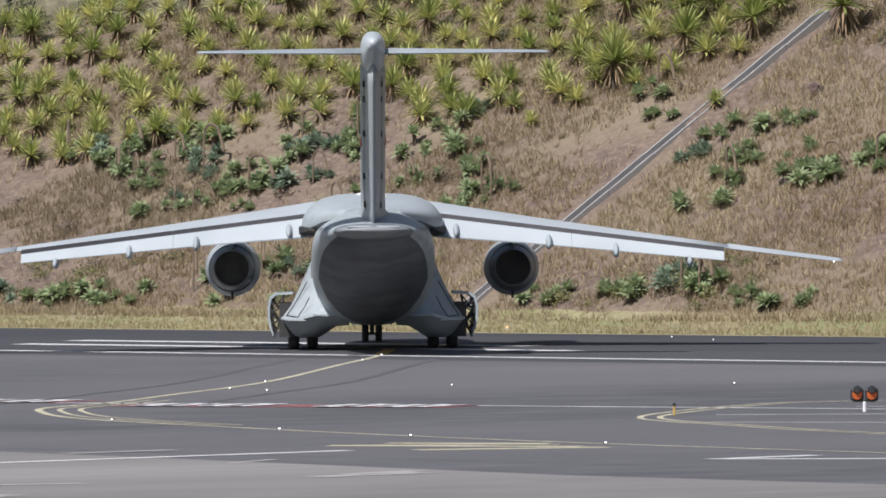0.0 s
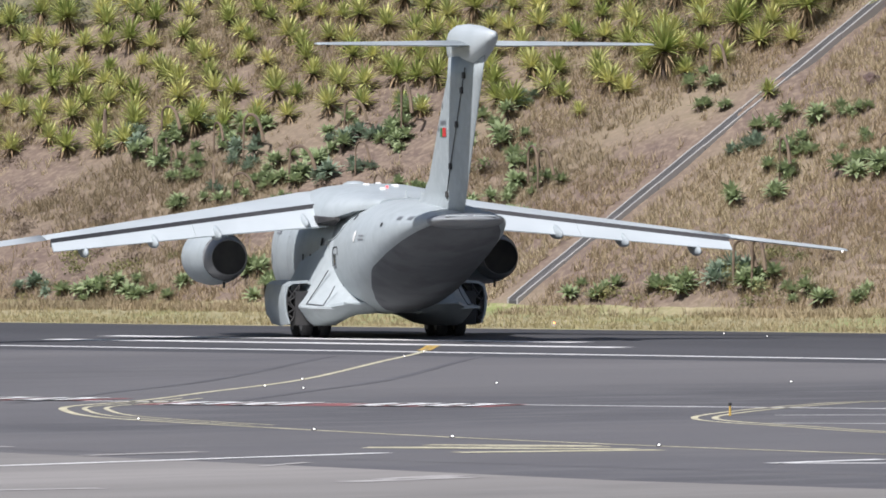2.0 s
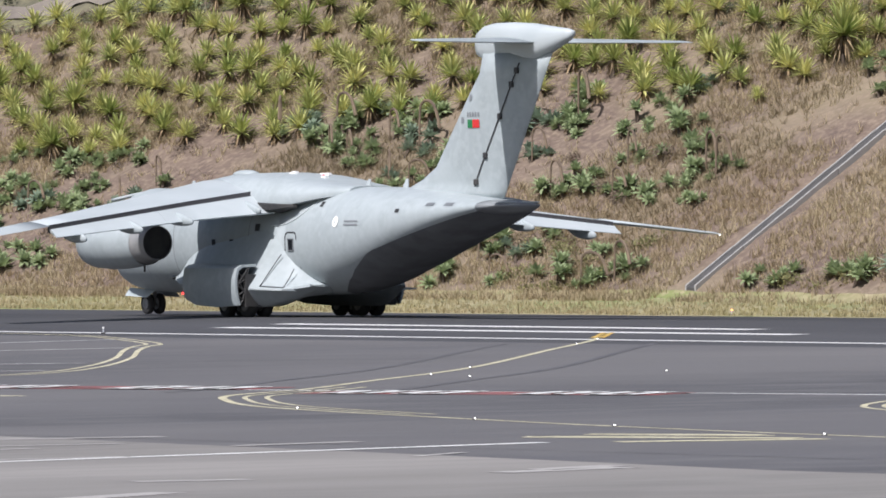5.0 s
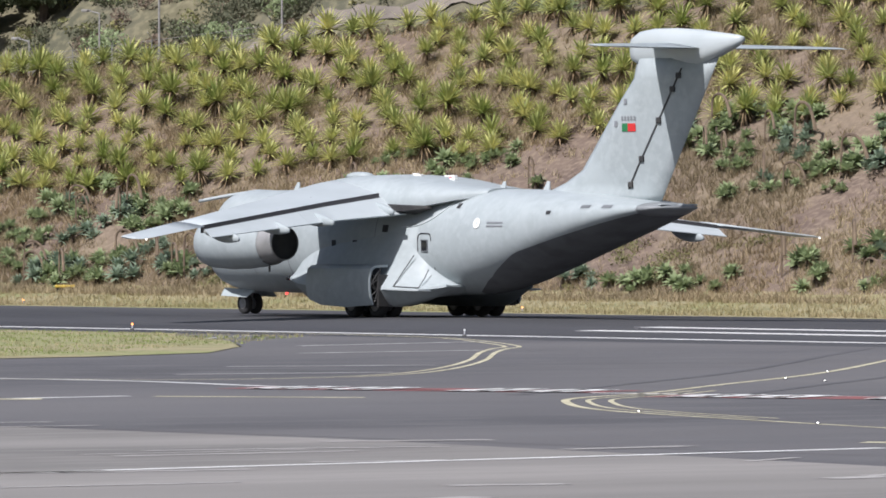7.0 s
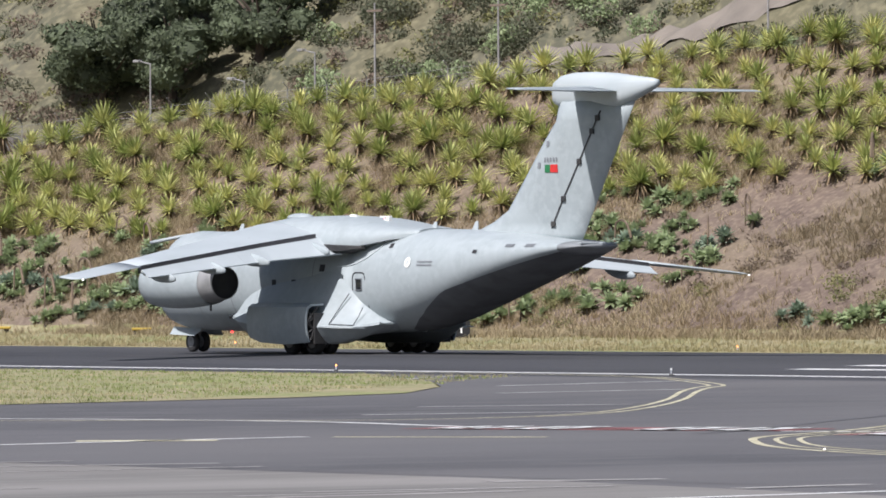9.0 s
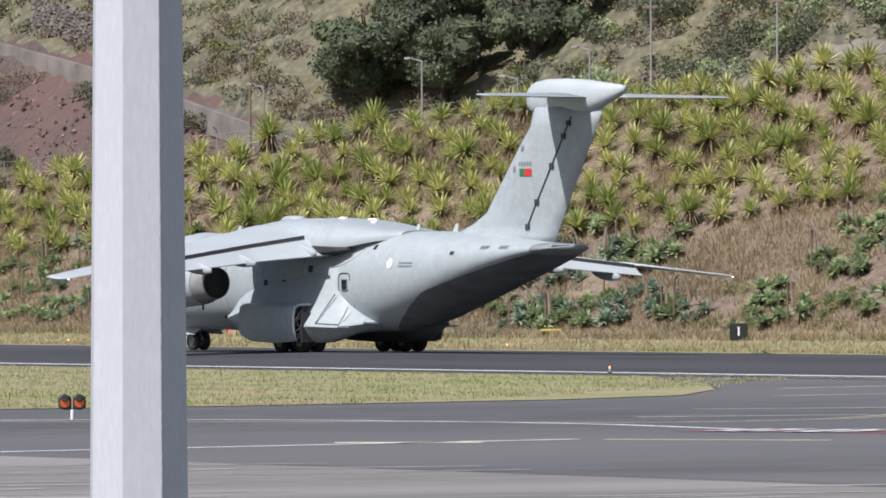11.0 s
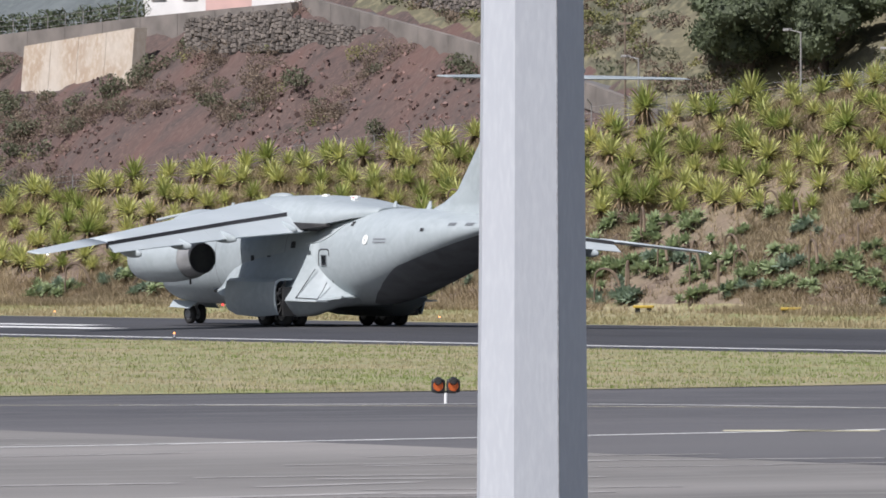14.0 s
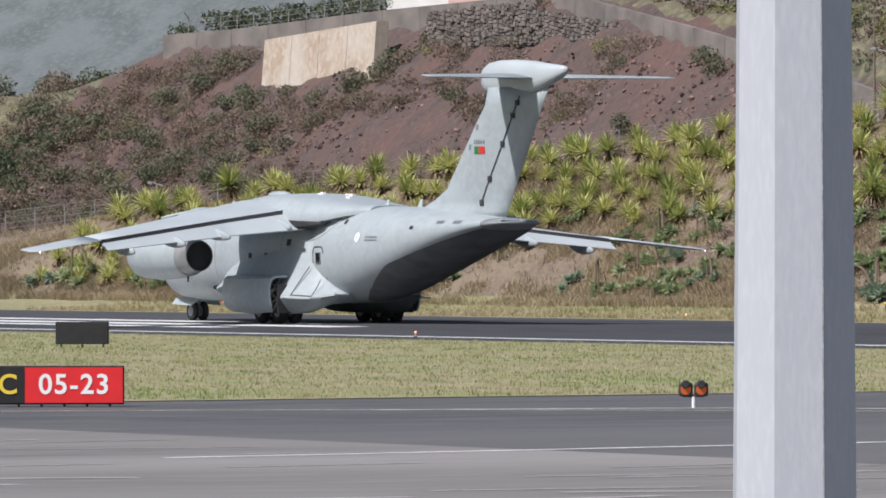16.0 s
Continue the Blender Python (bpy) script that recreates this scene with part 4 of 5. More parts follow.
def fence_run(xs, yf, zf, h, label, wires=5):
    e = empty("wire_fence")
    pts = [(x, yf(x), zf(x)) for x in xs]
    for x, y, z in pts:
        bm = rod_bm((x, y, z - 0.3), (x, y, z + h), 0.035, n=6)
        add_rod(bm, (x, y, z + h), (x + 0.1, y - 0.35, z + h + 0.3), 0.03, n=6)
        part("post", bm, "pole_paint", e)
    for k in range(wires):
        hh = h * (k + 0.6) / wires
        part("wire", tube([(a[0], a[1], a[2] + hh) for a in pts], 0.012, 4), "pole_paint", e)
    return tagged(e, label, "fence")


fence_run(np.arange(-500, -345, 3.2), lambda x: 236 + (crest(x) - 0.6) / SLOPE + 1.6, lambda x: crest(x) - 0.1, 1.7, "thin wire perimeter fence along the top of the bank")
fence_run(np.arange(-499, -476, 2.0), lambda x: cliff_y(x, road_z(x)) + 0.4, lambda x: road_z(x), 1.3, "dark railing on the grey parapet", 4)


def lamp_post(x, y, z, h, label, wood=False, head=True):
    e = empty("street_lamp" if head else "utility_pole", pose(x, y, z))
    part("pole", rod_bm((0, 0, -0.5), (0, 0, h), 0.08, 0.045, 8), "wood_pole" if wood else "pole_paint", e)
    if head:
        part("arm", rod_bm((0, 0, h - 0.05), (-0.7, -0.3, h + 0.12), 0.04, 0.03, 6), "pole_paint", e)
        part("lamp_head", box_bm(-1.15, -0.6, -0.45, -0.15, h + 0.05, h + 0.2, bevel=0.04), "pole_paint", e)
    else:
        part("crossarm", box_bm(-0.7, 0.7, -0.05, 0.05, h - 0.5, h - 0.38), "wood_pole", e)
    return tagged(e, label, "lamp post" if head else "pole")


for x, y, h, wood, head in ((-376.5, 263.8, 4.3, False, True), (-383.0, 263.5, 3.4, False, True), (-371.0, 264.0, 6.5, False, False), (-361.5, 265.5, 6.0, False, False), (-341.5, 268.5, 5.0, False, False), (-407.2, 261.5, 6.6, True, False), (-405.8, 261.5, 4.2, False, True), (-448.5, 256.2, 2.6, True, False), (-474.5, 252.8, 2.6, False, True), (-391, 262.5, 4.8, False, True)):
    lamp_post(x, y, ground_z(x, y), h, "grey street lamp on the hillside lane" if head else "tall plain utility pole behind the bank", wood, head)


def small_board(x, y, z, w, h, label):
    e = empty("marker_board", pose(x, y, z, 0, 0, 55))
    part("post", rod_bm((0, 0.03, -0.8), (0, 0.03, h), 0.04, n=6), "pole_paint", e)
    part("board", box_bm(-w / 2, w / 2, -0.03, 0.0, 0.2, 0.2 + h, bevel=0.01), "sign_white", e)
    part("stripe", box_bm(-w * 0.07, w * 0.07, -0.045, -0.031, 0.25, 0.15 + h), "grey_wall", e)
    return tagged(e, label, "sign")


small_board(-429, 259.3, crest(-429) + 1.5, 0.5, 0.6, "white marker board on a post above the bank")
small_board(-490.5, 249.4, crest(-490) + 0.9, 0.35, 0.6, "narrow white marker board behind the bank")

# ---- transport aircraft: x forward, y to its left, z up, origin under the main gear ----
plane = empty("transport_aircraft")
tagged(plane, "grey twin-jet military transport with high wing and T-tail", "aircraft")
SECT = [(15.0, 2.25, 2.6, 0.12), (14.75, 1.85, 3.2, 0.58), (14.25, 1.5, 3.95, 1.05), (13.7, 1.24, 4.78, 1.4), (13.0, 1.08, 5.2, 1.7), (12.0, 1.0, 5.36, 1.94), (10.6, 0.95, 5.32, 2.14), (8.6, 0.92, 5.34, 2.26), (5, 0.9, 5.35, 2.31), (1, 0.9, 5.35, 2.32), (-2.2, 0.9, 5.35, 2.32),
        (-4, 0.95, 5.35, 2.32), (-5.5, 1.1, 5.35, 2.32), (-7, 1.4, 5.34, 2.32), (-9.3, 2.08, 5.29, 2.3), (-11.5, 2.78, 5.2, 2.24), (-13.5, 3.4, 5.06, 2.08), (-15.1, 3.9, 4.9, 1.8), (-16.3, 4.26, 4.78, 1.42), (-17.15, 4.46, 4.68, 1.0)]


def section_at(x):
    xs = [s[0] for s in SECT][::-1]
    return [float(np.interp(x, xs, [s[k] for s in SECT][::-1])) for k in (1, 2, 3)]


def hull_ring(x, n=64):
    zb, zt, hw = section_at(x)
    zc, hh = (zb + zt) / 2, (zt - zb) / 2
    e = 2.25 if x > -8 else 2.25 + 0.15 * min(1, (-8 - x) / 8)
    out = []
    for k in range(n):
        a = 2 * math.pi * k / n
        c, s = math.cos(a), math.sin(a)
        out.append((x, hw * math.copysign(abs(c) ** (2 / e), c), zc + hh * math.copysign(abs(s) ** (2 / e), s)))
    return out


def hull_y(x, z):
    """Half width of the hull at a height."""
    zb, zt, hw = section_at(x)
    zc, hh = (zb + zt) / 2, (zt - zb) / 2
    t = min(0.999, abs((z - zc) / hh))
    e = 2.25 if x > -8 else 2.25 + 0.15 * min(1, (-8 - x) / 8)
    return hw * (1 - t ** e) ** (1 / e)


stations = sorted(set([s[0] for s in SECT] + list(np.arange(-16.2, 14.9, 0.5))), reverse=True)
fuselage = part("fuselage", loft([hull_ring(x) for x in stations]), "skin", plane, "", True)


def band(x0, x1, z0, z1, mat_name, name, parent, side=1, lift=0.02, label="", nx=6, nz=4):
    """A patch that lies on the hull's side."""
    bm = bmesh.new()
    g = [[bm.verts.new((x, side * (hull_y(x, z) + lift), z)) for z in np.linspace(z0, z1, nz + 1)] for x in np.linspace(x0, x1, nx + 1)]
    for a, b in zip(g, g[1:]):
        for k in range(nz):
            bm.faces.new((a[k], b[k], b[k + 1], a[k + 1]))
    return part(name, bm, mat_name, parent, label)


# seams, doors, windows, marks
for side in (1, -1):
    rim = [(-3.5, 2.0), (-3.5, 3.3), (-3.44, 3.44), (-3.3, 3.5), (-2.8, 3.5), (-2.66, 3.44), (-2.6, 3.3), (-2.6, 2.75)]
    part("door_seam", tube([(x, side * (hull_y(x, z) + 0.004), z) for x, z in rim], 0.028), "seam", fuselage)
    band(-3.24, -2.9, 2.77, 3.2, "glass", "door_window", fuselage, side, 0.03)
    part("door_window_frame", tube([(x, side * (hull_y(x, z) + 0.02), z) for x, z in ((-3.28, 2.75), (-3.28, 3.23), (-2.86, 3.23), (-2.86, 2.75), (-3.28, 2.75))], 0.03), "skin_dark", fuselage)
    for x in (0.4, 6.8, 9.6):
        zb, zt, _ = section_at(x)
        band(x - 0.02, x + 0.02, zb + 0.8, zt - 0.25, "skin_dark", "panel_seam", fuselage, side, 0.012, nz=12, nx=1)
    for x, z, w, h in ((1.8, 3.0, 0.32, 0.42), (3.3, 3.0, 0.32, 0.42), (-0.3, 3.7, 0.4, 0.3), (10.9, 3.0, 0.3, 0.4), (12.0, 2.4, 0.35, 0.4)):
        band(x - w / 2, x + w / 2, z - h / 2, z + h / 2, "seam", "hatch", fuselage, side, 0.025)
    band(-5.0, -4.75, 4.55, 4.75, "seam", "vent", fuselage, side, 0.025)
    band(-11.5, -11.2, 4.3, 4.45, "seam", "vent", fuselage, side, 0.025)
    for x in (-13.5, -14.7):
        band(x - 0.3, x + 0.25, 4.55, 4.68, "skin_dark", "vent", fuselage, side, 0.025)
    for z in (3.96, 3.82):
        band(-8.4, -7.3, z - 0.03, z + 0.03, "letter_grey", "stencil_bar", fuselage, side, 0.025)
    band(9.0, 10.2, 4.0, 4.16, "letter_grey", "stencil_bar", fuselage, side, 0.025)
    bm = bmesh.new()
    cv = bm.verts.new((-6.6, side * (hull_y(-6.6, 3.93) + 0.03), 3.93))
    ring = [bm.verts.new((-6.6 + 0.22 * math.cos(a), side * (hull_y(-6.6, 3.93 + 0.22 * math.sin(a)) + 0.03), 3.93 + 0.22 * math.sin(a))) for a in np.linspace(0, 2 * math.pi, 17)[:-1]]
    for k in range(16):
        bm.faces.new((cv, ring[k], ring[(k + 1) % 16]))
    part("roundel", bm, "sign_white", fuselage, "white roundel")
    band(-6.64, -6.56, 3.85, 4.01, "skin", "roundel_mark", fuselage, side, 0.04)
# curved pale seam ahead of the rear hull
curve = spline([(-1.4, 0, 3.75), (-2.6, 0, 3.85), (-3.6, 0, 4.2), (-4.4, 0, 4.8), (-4.8, 0, 5.2)], 5)
for side in (1, -1):
    part("hull_strake", tube([(q.x, side * hull_y(q.x, q.z), q.z) for q in curve], 0.035), "skin_light", fuselage)


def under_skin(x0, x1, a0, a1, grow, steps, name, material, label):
    """A shell over the lower hull between two angles, widening aft like the shade there."""
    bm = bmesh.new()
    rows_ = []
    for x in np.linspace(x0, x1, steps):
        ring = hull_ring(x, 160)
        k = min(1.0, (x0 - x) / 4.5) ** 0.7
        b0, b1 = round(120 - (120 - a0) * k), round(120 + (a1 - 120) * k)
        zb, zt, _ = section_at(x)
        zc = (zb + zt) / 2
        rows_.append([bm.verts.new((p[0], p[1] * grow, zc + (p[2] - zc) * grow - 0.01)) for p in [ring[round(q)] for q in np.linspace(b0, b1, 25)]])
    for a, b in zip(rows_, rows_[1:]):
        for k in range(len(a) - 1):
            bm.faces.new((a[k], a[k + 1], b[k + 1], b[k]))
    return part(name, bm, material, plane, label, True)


# dark shell paints the underside shade over the ramp and rear belly
under_skin(-4.3, -16.2, 93, 147, 1.003, 26, "cargo_ramp", "skin_ramp_shade", "dark shell over the cargo ramp, shade painted in")
# tail end cap, its darker grey mostly painted shade
tail_rings = [[(p[0], p[1] * 1.012, (p[2] - 4.55) * 1.02 + 4.55) for p in hull_ring(x)] for x in (-16.2, -16.7, -17.14)]
tail_rings.append([(-17.3, p[1] * 0.62, (p[2] - 4.57) * 0.5 + 4.57) for p in hull_ring(-17.14)])
part("tail_cap", loft(tail_rings), "skin_tail_shade", plane, "grey cap on the tail end, shade painted into it", True)
# pale strips paint the sunlit upper edge of the tail lip
for y0, y1 in ((-0.95, -0.12), (0.12, 0.95)):
    part("tail_lip_strip", box_bm(-17.2, -17.0, y0, y1, 4.655, 4.715, bevel=0.02), "skin_light", plane, "pale strip painting the sunlit edge of the tail lip")
# wing box fairing over the fuselage
ringsf = []
for x, zt, hw, zl in ((6.8, 5.3, 1.2, 5.1), (6.2, 5.55, 1.8, 4.95), (5.2, 5.75, 2.35, 4.75), (3.5, 5.93, 2.6, 4.66), (1.0, 5.97, 2.7, 4.64), (-1.0, 5.88, 2.72, 4.63), (-2.0, 5.78, 2.66, 4.66), (-2.8, 5.68, 2.5, 4.72), (-3.5, 5.58, 2.28, 4.82), (-4.6, 5.48, 1.9, 5.0), (-5.8, 5.38, 1.1, 5.15)):
    ringsf.append([(x, hw * math.copysign(abs(math.cos(a)) ** 0.6, math.cos(a)), zl + (zt - zl) * max(0, math.sin(a)) ** 0.85 - (0.12 if math.sin(a) < -0.01 else 0)) for a in np.linspace(0, 2 * math.pi, 40, endpoint=False)])
bm = loft(ringsf)
for e in bm.edges:
    e.smooth = e.calc_face_angle(0.0) < 0.6
part("wing_fairing", bm, "skin", plane, "wing root fairing over the fuselage", True)
for x, y in ((-5.4, 0), (9.2, 0), (-8.4, 0)):
    zz = 5.36
    part("antenna", loft([[(x + 0.25, y - .03, zz - .1), (x - 0.2, y - .03, zz - .1), (x - 0.2, y + .03, zz - .1), (x + .25, y + .03, zz - .1)], [(x - 0.05, y - .015, zz + .3), (x - 0.22, y - .015, zz + .3), (x - .22, y + .015, zz + .3), (x - .05, y + .015, zz + .3)]]), "skin_light", plane)
part("crest_dome", loft([[(4.6 + 0.85 * k * math.cos(a), 0.5 * k * math.sin(a), z) for a in np.linspace(0, 2 * math.pi, 16, endpoint=False)] for k, z in ((1, 5.86), (0.85, 5.99), (0.5, 6.07), (0.12, 6.09))]), "skin", plane, "low domed antenna cover", True)
for x, y, l in ((-0.2, 0.5, 0.5), (-1.2, -0.45, 0.7), (-2.4, 0.3, 0.35), (0.9, -0.2, 0.3)):
    zz = float(np.interp(x, [-3.6, -2.6, -1.2, 1.0], [5.58, 5.72, 5.86, 5.95]))
    part("roof_fitting", box_bm(x - l / 2, x + l / 2, y - 0.09, y + 0.09, zz - 0.05, zz + 0.07, bevel=0.02), "sign_white", plane, "small pale fitting on the roof")
probe = spline([(12.3, -0.55, 5.28), (13.6, -0.55, 5.22), (15.2, -0.55, 5.08), (17.2, -0.55, 4.86)], 4)
part("refuelling_probe", tube(probe, 0.075, 8), "skin_light", plane, "pale refuelling probe above the cockpit", True)
part("probe_root", loft([[(x, -0.55 + r * math.cos(a), 5.2 + r * 0.8 * math.sin(a)) for a in np.linspace(0, 2 * math.pi, 10, endpoint=False)] for x, r in ((11.2, 0.03), (11.8, 0.16), (12.8, 0.2), (13.7, 0.1))]), "skin", plane, "", True)
part("beacon", box_bm(-1.83, -1.74, -0.04, 0.04, 5.8, 5.87, bevel=0.02), "lamp_red", plane, "red beacon")


def airfoil(le, te, z0, thick, n=12):
    """Section between leading and trailing edge x."""
    c = le - te
    up, dn = [], []
    for k in range(n + 1):
        t = 0.5 - 0.5 * math.cos(math.pi * k / n)
        h = 5 * thick * c * (0.2969 * math.sqrt(t) - 0.126 * t - 0.3516 * t * t + 0.2843 * t ** 3 - 0.1036 * t ** 4)
        up.append((le - c * t, z0 + h * 1.1 + 0.045 * c * (1 - t)))
        dn.append((le - c * t, z0 - h * 0.8 + 0.045 * c * (1 - t)))
    return up + dn[-2:0:-1]


def wing_line(y):
    """Leading edge, trailing edge and height of the wing at y."""
    return float(np.interp(y, [0, 2.2, 6, 17.6], [5.2, 4.9, 3.0, -3.0])), float(np.interp(y, [0, 2.2, 6, 13.6, 17.6], [-1.2, -1.25, -1.5, -3.3, -4.8])), float(np.interp(y, [0, 2.2, 17.6], [5.35, 5.2, 3.3]))


for side in (1, -1):
    sec = []
    for y in (1.5, 2.4, 4, 6, 8, 10, 12, 13.6):
        le, te, z = wing_line(y)
        sec.append([(x, side * y, zz) for x, zz in airfoil(le, te + 0.75 * (le - te) * 0.24, z, 0.115 - 0.002 * y)])
    wing = part("wing", loft(sec), "skin_light", plane, "grey swept high wing", True)
    sec = []
    for y in (13.62, 15, 16.5, 17.4, 17.7, 17.85):
        le, te, z = wing_line(min(y, 17.6))
        k = 1 if y < 17.5 else (0.8 if y < 17.8 else 0.4)
        mid = (le + te) / 2 - 0.1
        sec.append([(mid + (x - mid) * k, side * y, zz) for x, zz in airfoil(le, te, z, 0.085 * k)])
    part("wing_tip", loft(sec), "skin_light", wing, "", True)
    # slotted flaps let down behind a dark gap, inner and outer
    for y0, y1 in ((2.35, 7.62), (7.63, 13.4)):
        sec = []
        for y in np.linspace(y0, y1, 4):
            le, te, z = wing_line(y)
            c = (le - te) * 0.235
            x0, zt = te + 0.62 * c, z - 0.2
            pts = [(x0, zt + 0.0), (x0 - 0.12 * c, zt + 0.06), (x0 - 0.5 * c, zt - 0.16 * c), (x0 - 1.05 * c, zt - 0.46 * c), (x0 - 1.04 * c, zt - 0.5 * c), (x0 - 0.5 * c, zt - 0.34 * c), (x0 - 0.08 * c, zt - 0.16 * c)]
            sec.append([(a, side * y, b) for a, b in pts])
        part("flap", loft(sec), "skin_light", wing, "lowered wing flap")
        sec = []
        for y in np.linspace(y0, y1, 4):
            le, te, z = wing_line(y)
            c = (le - te) * 0.235
            sec.append([(te + a * c, side * y, z + b) for a, b in ((1.0, 0.0), (0.72, 0.03), (0.66, -0.1), (0.58, -0.2), (1.0, -0.3))])
        part("flap_cove", loft(sec), "seam", wing, "dark gap ahead of the flap")
    for y, ln in ((3.2, 1.4), (6.75, 1.7), (9.3, 1.5), (12.1, 1.2)):
        le, te, z = wing_line(y)
        rr = []
        for t in np.linspace(0, 1, 8):
            r = 0.25 * math.sin(math.pi * (0.08 + 0.86 * t)) ** 0.7
            x = te + 1.5 - (ln + 0.9) * t
            rr.append([(x, side * (y + r * 0.62 * math.cos(a)), z - 0.42 - 0.28 * t + r * 1.15 * math.sin(a)) for a in np.linspace(0, 2 * math.pi, 10, endpoint=False)])
        part("flap_fairing", loft(rr), "skin", wing, "pod-shaped flap track fairing", True)
    # solid black wedge paints the shade below the fairing's overhang
    part("root_recess", loft([[(-0.4, side * 2.2, 4.35), (-0.4, side * 2.75, 4.5), (-0.4, side * 2.75, 4.75), (-0.4, side * 2.2, 4.8)], [(-2.2, side * 2.2, 4.3), (-2.2, side * 2.82, 4.42), (-2.2, side * 2.82, 4.66), (-2.2, side * 2.2, 4.75)], [(-3.4, side * 2.2, 4.5), (-3.4, side * 2.4, 4.55), (-3.4, side * 2.4, 4.62), (-3.4, side * 2.2, 4.66)]]), "soot_shade", plane, "black wedge painting the shade under the wing root")
    part("tip_lamp", box_bm(-4.75, -4.68, side * 17.5 - 0.03, side * 17.5 + 0.03, 3.25, 3.31, bevel=0.02), "lamp_white", wing, "white wing tip lamp")
    # engine: nacelle, nozzle, plug, pylon
    ey, ez = side * 5.45, 3.08
    prof = [(7.8, 0.82), (7.88, 0.88), (7.8, 0.95), (7.3, 1.04), (6.2, 1.09), (5.0, 1.06), (4.0, 0.98), (3.35, 0.9)]
    bm = loft([[(x, ey + r * math.cos(a), ez + r * 1.02 * math.sin(a)) for a in np.linspace(0, 2 * math.pi, 32, endpoint=False)] for x, r in prof], cap=False)
    nacelle = part("nacelle", bm, "skin", plane, "grey engine nacelle", True)
    bm = loft([[(x, ey + r * math.cos(a), ez + r * math.sin(a)) for a in np.linspace(0, 2 * math.pi, 32, endpoint=False)] for x, r in ((3.4, 0.89), (3.0, 0.81), (2.5, 0.71), (2.47, 0.69), (2.5, 0.67))], cap=False)
    part("nozzle", bm, "bare_metal", nacelle, "bare metal exhaust nozzle", True)
    bm = bmesh.new()
    bmesh.ops.create_circle(bm, cap_ends=True, segments=32, radius=0.7, matrix=Matrix.Translation((2.6, ey, ez)) @ Matrix.Rotation(radians(90), 4, "Y"))
    part("exhaust_core", bm, "soot_shade", nacelle, "soot-black disc filling the exhaust opening")
    part("intake_fan", rod_bm((7.2, ey, ez), (7.3, ey, ez), 0.86, 0.86, 24), "soot_shade", nacelle)
    sec = []
    for z, le, te, w in ((ez + 0.7, 6.9, 2.9, 0.2), (ez + 1.25, 6.0, 1.6, 0.22), (5.0, 3.9, 0.6, 0.2)):
        sec.append([(le, ey, z), (le - 0.5, ey + w * .7, z), ((le + te) / 2, ey + w, z), (te, ey + 0.03, z), (te, ey - 0.03, z), ((le + te) / 2, ey - w, z), (le - 0.5, ey - w * .7, z)])
    part("pylon", loft(sec), "skin", plane, "engine pylon")
    part("drain_mast", rod_bm((3.6, ey, ez - 1.2), (3.6, ey, ez - 0.9), 0.05, n=6), "soot_shade", nacelle)
    # landing gear sponson
    rr = []
    for x, ye, ze, zl, zt in ((6.6, 2.2, 1.62, 1.5, 1.75), (6.25, 2.5, 1.6, 1.3, 2.05), (5.7, 2.8, 1.55, 1.05, 2.4), (5.0, 3.08, 1.45, 0.8, 2.7), (4.2, 3.28, 1.4, 0.62, 2.95), (3.2, 3.42, 1.34, 0.48, 3.15), (1.5, 3.5, 1.3, 0.42, 3.35), (-1.0, 3.5, 1.25, 0.42, 3.85), (-2.0, 3.46, 1.2, 0.44, 3.6), (-2.7, 3.32, 1.17, 0.52, 3.05), (-3.4, 3.1, 1.16, 0.64, 2.5), (-4.2, 2.83, 1.2, 0.82, 2.0), (-4.9, 2.55, 1.27, 1.05, 1.6), (-5.5, 2.28, 1.34, 1.28, 1.38)):
        x = x if x > -1 else -1 + (x + 1) * 0.78
        yh = hull_y(x, zt) - 0.06
        w = ye - yh
        rise = ze - zl
        ring = [(0.9, max(zl, 0.93)), (1.35, max(zl, 0.9)), (min(2.05, ye - 0.8), zl + 0.02), (ye - 0.72, zl), (ye - 0.48, zl + 0.12 * rise), (ye - 0.22, zl + 0.5 * rise), (ye, ze - 0.06), (ye - 0.03, ze + 0.05),
                (ye - 0.26 * w, ze + 0.18 * (zt - ze)), (ye - 0.48 * w, ze + 0.38 * (zt - ze)), (ye - 0.72 * w, ze + 0.65 * (zt - ze)), (yh, zt), (1.1, zt)]
        rr.append([(x, side * b, c) for b, c in ring])
    bm = loft(rr)
    for e in bm.edges:
        e.smooth = e.calc_face_angle(0.0) < 0.6
    sponson = part("gear_sponson", bm, "skin", plane, "bulged landing gear fairing", True)
    part("door_seam", tube([(-2.6, side * 2.5, 2.6), (-2.35, side * 2.86, 1.95), (-2.2, side * 3.28, 1.3)], 0.02), "seam", sponson)
    part("door_seam", tube([(-3.5, side * 2.42, 2.0), (-3.45, side * 2.62, 1.6), (-3.4, side * 2.86, 1.25)], 0.02), "seam", sponson)
    part("door_sill_seam", tube([(-2.2, side * 3.3, 1.3), (-3.4, side * 2.88, 1.25)], 0.018), "seam", sponson)
    # flat ledge along the rear of the sponson
    bm = loft([[(x, side * 2.5, z - 0.05), (x, side * yo, z - 0.03), (x, side * yo, z + 0.03), (x, side * 2.5, z + 0.06)] for x, yo, z in ((-1.7, 3.5, 1.2), (-2.2, 3.52, 1.18), (-3.7, 3.3, 1.15), (-3.85, 3.2, 1.15))])
    part("sponson_ledge", bm, "skin_light", sponson, "flat ledge along the rear of the fairing")
    part("landing_lamp", rod_bm((6.32, side * 2.42, 1.6), (6.5, side * 2.44, 1.6), 0.11, 0.1, 14), "glass", sponson, "round dark lamp glass")
